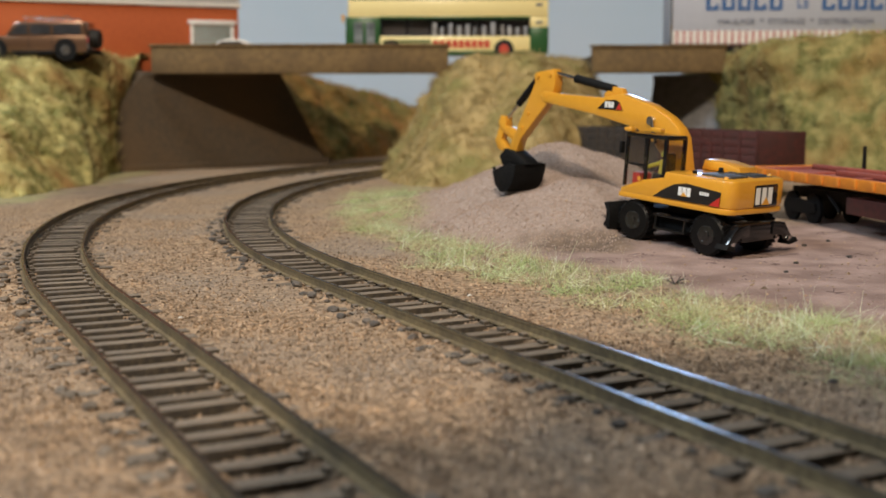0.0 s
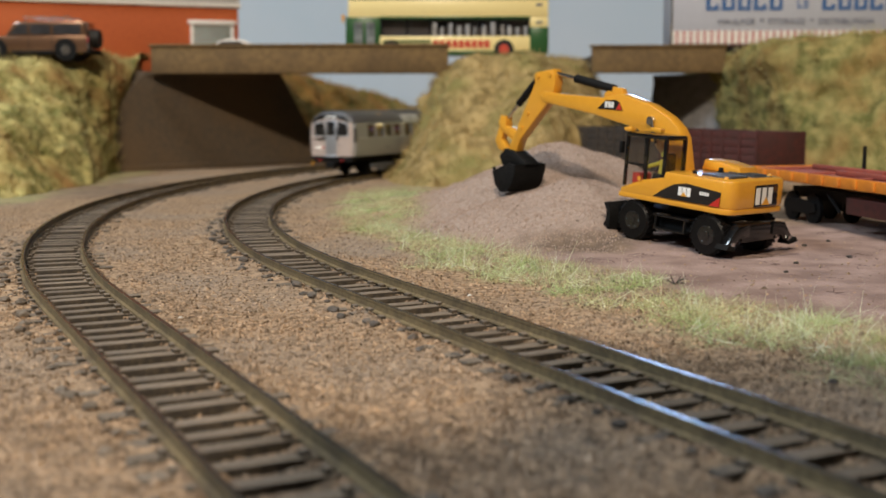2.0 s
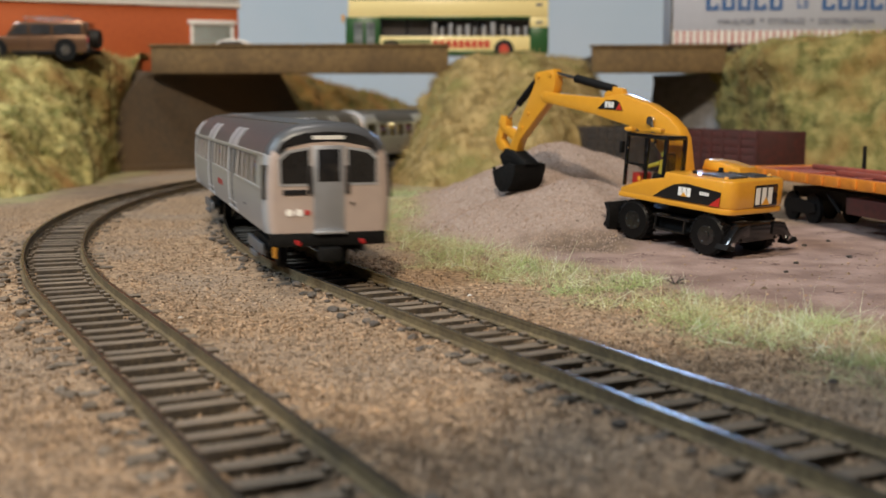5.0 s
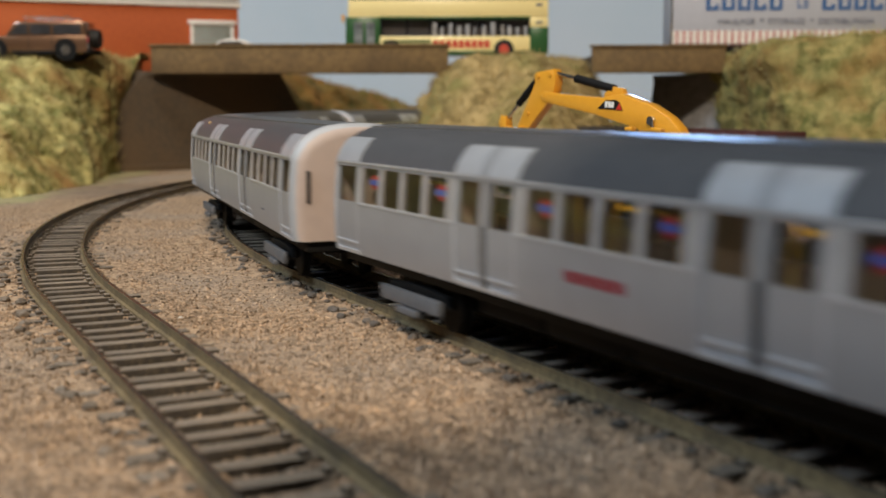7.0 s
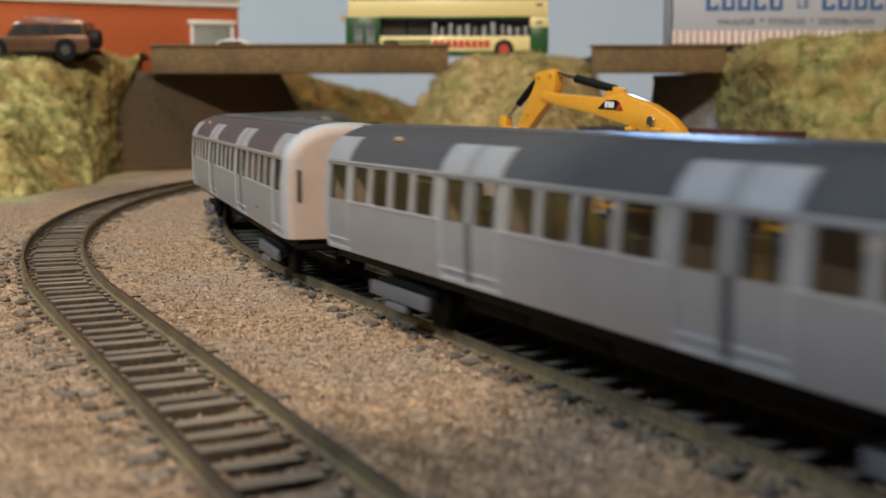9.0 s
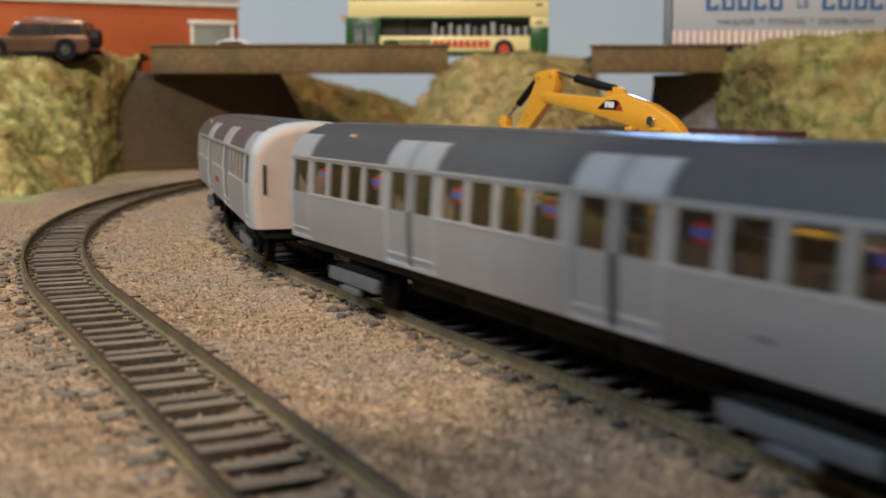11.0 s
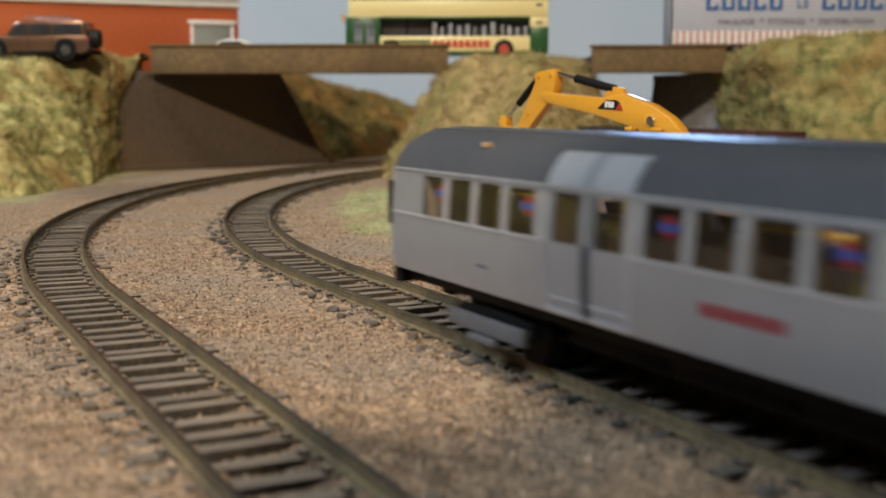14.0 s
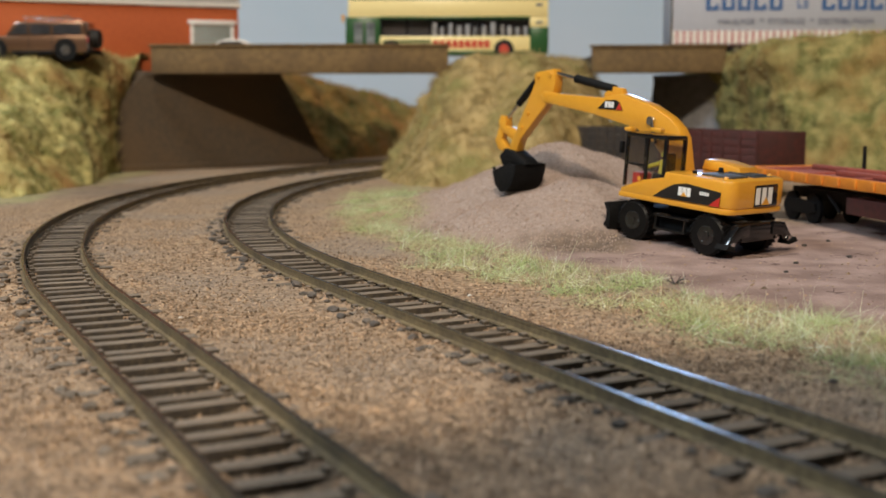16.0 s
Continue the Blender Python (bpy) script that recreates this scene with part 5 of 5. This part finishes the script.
    for way in ((-1,) if kind == "cab" else (-1, 1)):
        xx = way * COACH / 2
        part("end_door", new_box(min(xx, xx + way * 0.3), max(xx, xx + way * 0.3), -4, 4, 11.5, 31, 0.1), M["silver"], c)
        for y in (-13.0, 13.0):
            part("end_handrail", new_box(min(xx - way * 1.0, xx + way * 0.5), max(xx - way * 1.0, xx + way * 0.5), y - 0.5, y + 0.5, 20, 28, 0.2), M["grab_black"], c)
        part("end_lamp", new_box(min(xx, xx + way * 0.3), max(xx, xx + way * 0.3), -1, 1, 34.6, 35.2), M["grab_black"], c)
    if kind == "cab":
        cab_face(c)
    # underframe
    part("solebar", new_box(-COACH / 2 + 1.5, COACH / 2 - 1.5, -13.4, 13.4, 7.8, 10.55, 0.3), M["black"], c)
    for a, b in ((-50, -27), (-26.5, -2), (-1.5, 24), (24.5, 50)):
        part("equipment_case", new_box(a, b, -8.4, 8.4, 3.4, 7.7, 0.5), M["black"], c)
    for xx in (-68, 68):
        bogie(c, xx)
    part("drawgear", new_box(-COACH / 2 - 1.2, -COACH / 2 + 4, -2, 2, 4.6, 7.2), M["black"], c)
    return c


def settle(c):
    """Tube stock is slim and rides high: the body narrows and lifts, the bogies stay on the rails."""
    for ob in c.children_recursive:
        if ob.type == "MESH" and not (ob.parent.name.startswith("bogie") or ob.name.startswith("bogie")):
            for v in ob.data.vertices:
                v.co.y *= 0.95
                v.co.z = 0.0121 + (v.co.z - 0.0106) * 0.955
        elif ob.type == "MESH" and ob.name.startswith("shoe"):
            for v in ob.data.vertices:
                v.co.z += 0.0014


M["door_rubber"] = material("door_edge_grey", (0.13, 0.13, 0.135), None, 2, 0.6)
front = coach("cab", "silver grey tube train driving coach with dark roof")
middle = coach("trailer", "silver grey tube train middle coach with plain windows", False)
second = coach("trailer", "silver grey tube train middle coach with red window stickers")
for c in (front, middle, second):
    settle(c)
coaches = [front, middle, second, copy_thing(front, Matrix.Identity(4))]

# ---- loose ballast, grass and the photographer's own camera ----
def grains():
    rnd = np.random.RandomState(4)
    n = 125000
    y = 88 * (1 - rnd.rand(n) * 0.80) ** -1.05
    x = rnd.uniform(-0.46, 0.46, n) * (y + 30)
    keep, zs = [], []
    for i in range(n):
        d1, d2 = track_distance(x[i], y[i])
        q = min(abs(d1), abs(d2))
        if q < 15.5 and rnd.rand() < (0.0 if 5 < q < 13 else 0.4):
            continue
        if d1 < -70 and rnd.rand() < 0.94:
            continue
        keep.append(i)
        zs.append(ground_height(x[i], y[i]))
    x, y, z = x[keep], y[keep], np.array(zs)
    n = len(x)
    r = rnd.uniform(0.15, 0.44, (n, 1)) * (1 + 0.9 * (rnd.rand(n, 1) > 0.93))
    base = np.array([(1, 0, 0), (0, 1, 0), (-1, 0, 0), (0, -1, 0), (0, 0, 0.9), (0, 0, -0.9)], float)
    v = base[None] * r[:, None] * rnd.uniform(0.6, 1.4, (n, 6, 1)) + rnd.normal(0, 0.08, (n, 6, 3))
    v += np.stack([x, y, z + 0.05], 1)[:, None]
    f = np.array([(0, 1, 4), (1, 2, 4), (2, 3, 4), (3, 0, 4), (1, 0, 5), (2, 1, 5), (3, 2, 5), (0, 3, 5)])
    faces = (f[None] + (np.arange(n) * 6)[:, None, None]).reshape(-1, 3)
    me = bpy.data.meshes.new("ballast_grains")
    me.from_pydata((v.reshape(-1, 3) * MM).tolist(), [], faces.tolist())
    me.materials.append(material("ballast_grain", (0.42, 0.29, 0.185), (0.19, 0.125, 0.075), 4, 0.7, 0, 0, 55, (0.27, 0.215, 0.165), 0.8, spread=0.5, island=True))
    tagged(new("ballast_grains", me), "loose tan and grey ballast grains on the ground", "ballast", kind="stuff")


grains()


def specks(name, label, count, seed, low, high, mat):
    """Odd grains of another colour scattered over the ballast."""
    rnd = np.random.RandomState(seed)
    y = rnd.uniform(110, 560, count)
    x = rnd.uniform(-0.45, 0.45, count) * (y + 20)
    c = np.array([(a, b, ground_height(a, b)) for a, b in zip(x, y) if -48 < track_distance(a, b)[0] < 190 and not 8.0 < min(map(abs, track_distance(a, b))) < 9.5])
    n = len(c)
    base = np.array([(1, 0, -0.4), (-0.5, 0.87, -0.4), (-0.5, -0.87, -0.4), (0, 0, 0.8)])
    v = base[None] * rnd.uniform(low, high, (n, 1, 1)) * rnd.uniform(0.5, 1.5, (n, 4, 1)) + c[:, None]
    f = np.array([(0, 1, 3), (1, 2, 3), (2, 0, 3)])
    me = bpy.data.meshes.new(name)
    me.from_pydata((v.reshape(-1, 3) * MM).tolist(), [], (f[None] + (np.arange(n) * 4)[:, None, None]).reshape(-1, 3).tolist())
    me.materials.append(mat)
    tagged(new(name, me), label, "ballast", kind="stuff")


specks("dark_grains", "scattered dark brown grains among the ballast", 11000, 21, 0.25, 0.65, material("dark_grain", (0.17, 0.115, 0.07), (0.09, 0.06, 0.04), 4, 0.9, spread=0.5, island=True))
specks("pale_grains", "scattered pale grains among the ballast", 5000, 22, 0.2, 0.5, material("pale_grain", (0.62, 0.48, 0.34), (0.45, 0.34, 0.24), 4, 0.5, spread=0.3, island=True))


def heap_grains():
    rnd = np.random.RandomState(14)
    seeds = []
    while len(seeds) < 16000:
        x, y = rnd.uniform(-50, 130), rnd.uniform(360, 540)
        if ground_zone(x, y)[2] > rnd.rand():
            seeds.append((x, y, ground_height(x, y)))
    c = np.array(seeds)
    n = len(c)
    base = np.array([(1, 0, -0.4), (-0.5, 0.87, -0.4), (-0.5, -0.87, -0.4), (0, 0, 0.9)])
    v = base[None] * rnd.uniform(0.22, 0.6, (n, 1, 1)) * rnd.uniform(0.6, 1.4, (n, 4, 1)) + c[:, None]
    f = np.array([(0, 1, 3), (1, 2, 3), (2, 0, 3)])
    faces = (f[None] + (np.arange(n) * 4)[:, None, None]).reshape(-1, 3)
    me = bpy.data.meshes.new("spoil_grains")
    me.from_pydata((v.reshape(-1, 3) * MM).tolist(), [], faces.tolist())
    me.materials.append(material("spoil_grain", (0.42, 0.33, 0.285), (0.31, 0.235, 0.20), 10, 0.9, spread=0.22, island=True))
    tagged(new("spoil_grains", me), "pinkish grey sand grains on the spoil heaps", "spoil", kind="stuff")


heap_grains()


def strip_grass():
    rnd = np.random.RandomState(9)
    seeds = []
    for k in range(230000):
        y = 160 + 440 * rnd.rand() ** 1.5
        x = rnd.uniform(-75, 0.42 * y)
        if ground_zone(x, y)[0] > 0.25 + 0.5 * rnd.rand():
            seeds.append(((x, y, ground_height(x, y) - 0.1), (0, 0, 0.55)))
        if len(seeds) > 62000:
            break
    fibres("strip_grass", "fine green and straw grass fibres beside the track", seeds, 1.5, 6.5, 0.12, M["fibre_pale"], 1.7, rnd)


def long_fibres():
    """Long pale stray fibres lying over the grass strip."""
    rnd = np.random.RandomState(33)
    seeds = []
    while len(seeds) < 500:
        y = rnd.uniform(170, 420)
        x = rnd.uniform(-20, 0.42 * y)
        if ground_zone(x, y)[0] > 0.4:
            seeds.append(((x, y, ground_height(x, y) + 0.3), (0, 0, 0.45)))
    fibres("stray_fibres", "long pale stray grass fibres lying over the strip", seeds, 6.0, 13.0, 0.13, M["fibre_white"], 1.0, rnd)


strip_grass()
long_fibres()
shaggy(west, 14000, 1, M["fibre_green"])
shaggy(middle_bank, 14000, 2, M["fibre_straw"])
shaggy(east, 14000, 3, M["fibre_green"])
shaggy(north, 9000, 4, M["fibre_russet"])


def stone(x, y, size, mat, label, name="stone"):
    bm = bmesh.new()
    bmesh.ops.create_icosphere(bm, subdivisions=2, radius=size)
    for v in bm.verts:
        v.co *= 1 + 0.45 * noise.noise(v.co / size * 1.3 + Vector((x, y, 0)))
        v.co.z *= 0.6
    ob = part(name, bm, mat, None, smooth=30)
    ob.matrix_world = pose(x * MM, y * MM, (ground_height(x, y) + size * 0.3) * MM, 0, 0, x * 37 % 360)
    return tagged(ob, label, "stone", group="loose stones")


M["stone_white"] = material("white_chip", (0.75, 0.72, 0.66), (0.6, 0.57, 0.52), 1, 0.5)
M["stone_mid"] = material("grey_brown_lump", (0.13, 0.11, 0.095), (0.08, 0.07, 0.062), 0.8, 0.9, 0, 0.15, spread=0.3)
M["stone_dark"] = material("dark_chip", (0.07, 0.06, 0.055), (0.045, 0.04, 0.038), 0.8, 0.9, 0, 0.1)
for x, y, z in ((6.6, 282, 0.55), (-58, 250, 0.5), (12, 214, 0.7), (-8, 300, 0.4), (60, 270, 0.5)):
    stone(x, y, z, M["stone_white"], "small white stone chip lying on the ballast")
for x, y, z in ((118, 372, 0.9), (104, 335, 0.8), (125, 350, 1.0), (96, 318, 0.7), (66, 190, 0.9), (130, 385, 0.8), (45, 300, 0.6)):
    stone(x, y, z, M["stone_dark"], "small dark stone lying on the trodden yard")
rnd_end = random.Random(12)
for k in range(46):
    s_ = -150 + k * 7.85 * 1.0 + 3
    x, y, a = along(s_, R_IN)
    o = rnd_end.uniform(12.5, 17.0)
    stone(x + math.cos(a) * o, y + math.sin(a) * o, rnd_end.uniform(0.7, 1.5), M["stone_mid"], "grey brown lump of ballast at the sleeper ends")
for k in range(40):
    s_ = -140 + k * 7.85 + 2
    x, y, a = along(s_, R_IN + SPACING)
    o = rnd_end.uniform(12.5, 17.5)
    stone(x + math.cos(a) * o, y + math.sin(a) * o, rnd_end.uniform(0.6, 1.4), M["sleeper"], "grey brown lump of ballast at the sleeper ends")


def twig():
    bm = bmesh.new()
    p0 = Vector((60.5, 296, ground_height(60.5, 296)))
    for dx, dy, dz in ((3.0, 1.0, 2.2), (-2.2, 0.5, 1.6), (1.2, -1.5, 2.6), (-1.0, 1.2, 2.4), (2.2, -0.5, 0.9)):
        cyl(bm, p0, p0 + Vector((dx, dy, dz)), 0.22, 0.1, 6)
        cyl(bm, p0 + Vector((dx, dy, dz)) * 0.6, p0 + Vector((dx * 1.2, dy - 0.8, dz * 0.7)), 0.14, 0.07, 6)
    tagged(part("twig", bm, M["stone_dark"], None), "dark dry twig lying in the grass strip", "twig")


twig()


def photo_camera():
    """Stands behind the point of view; only its shade on the ballast shows."""
    c = thing("photo_camera", "black photo camera standing on the layout board", "camera", 8, 0, -3.2)
    # Body oversized and a block added on top, so the shade reaches far enough.
    part("body", new_box(-46, 52, -110, -34, 0, 195, 6), M["black"], c)
    part("shade_block", new_box(-14, 45, -100, -34, 195, 243, 8), M["black"], c)
    bm = bmesh.new()
    cyl(bm, (-8, -34, 47.7), (-8, -18, 47.7), 32, None, 40)
    part("lens_barrel", bm, M["black"], c)


photo_camera()


RUN = ((-1.5, -1018), (0.0, -802), (1.5, -586), (2.0, -514), (3.0, -365), (3.5, -289), (4.2, -198), (6.3, 68), (7.0, 141), (7.5, 194.5), (8.0, 248), (9.0, 353.5), (11.3, 576), (12.5, 686), (13.0, 731.5), (14.0, 826), (15.0, 920), (16.0, 1013), (17.0, 1107))


LEAN = 1.0


def run_at(t):
    """How far the first coach has come at t seconds."""
    k = max(i for i in range(1, len(RUN) - 2) if RUN[i][0] <= t + 1e-6)
    (ta, a), (tb, b), (tc, c), (td, d) = RUN[k - 1:k + 3]
    h = tc - tb
    m0, m1 = (c - a) / (tc - ta) * h, (d - b) / (td - tb) * h
    u = (t - tb) / h
    return (2 * u ** 3 - 3 * u * u + 1) * b + (u ** 3 - 2 * u * u + u) * m0 + (3 * u * u - 2 * u ** 3) * c + (u ** 3 - u * u) * m1


def motions():
    for i, c in enumerate(coaches):
        rows = []
        for k in range(81):
            t = 0.2 * k
            s = run_at(t) - i * PITCH_C
            ax, ay, _ = along(s - 68)
            bx, by, _ = along(s + 68)
            h = math.atan2(by - ay, bx - ax)
            rows.append((t, pose(((ax + bx) / 2 + LEAN * math.sin(h)) * MM, ((ay + by) / 2 - LEAN * math.cos(h)) * MM, 0, 0, 0, math.degrees(h) + (180 if i == 3 else 0))))
        walk(c, rows)


motions()
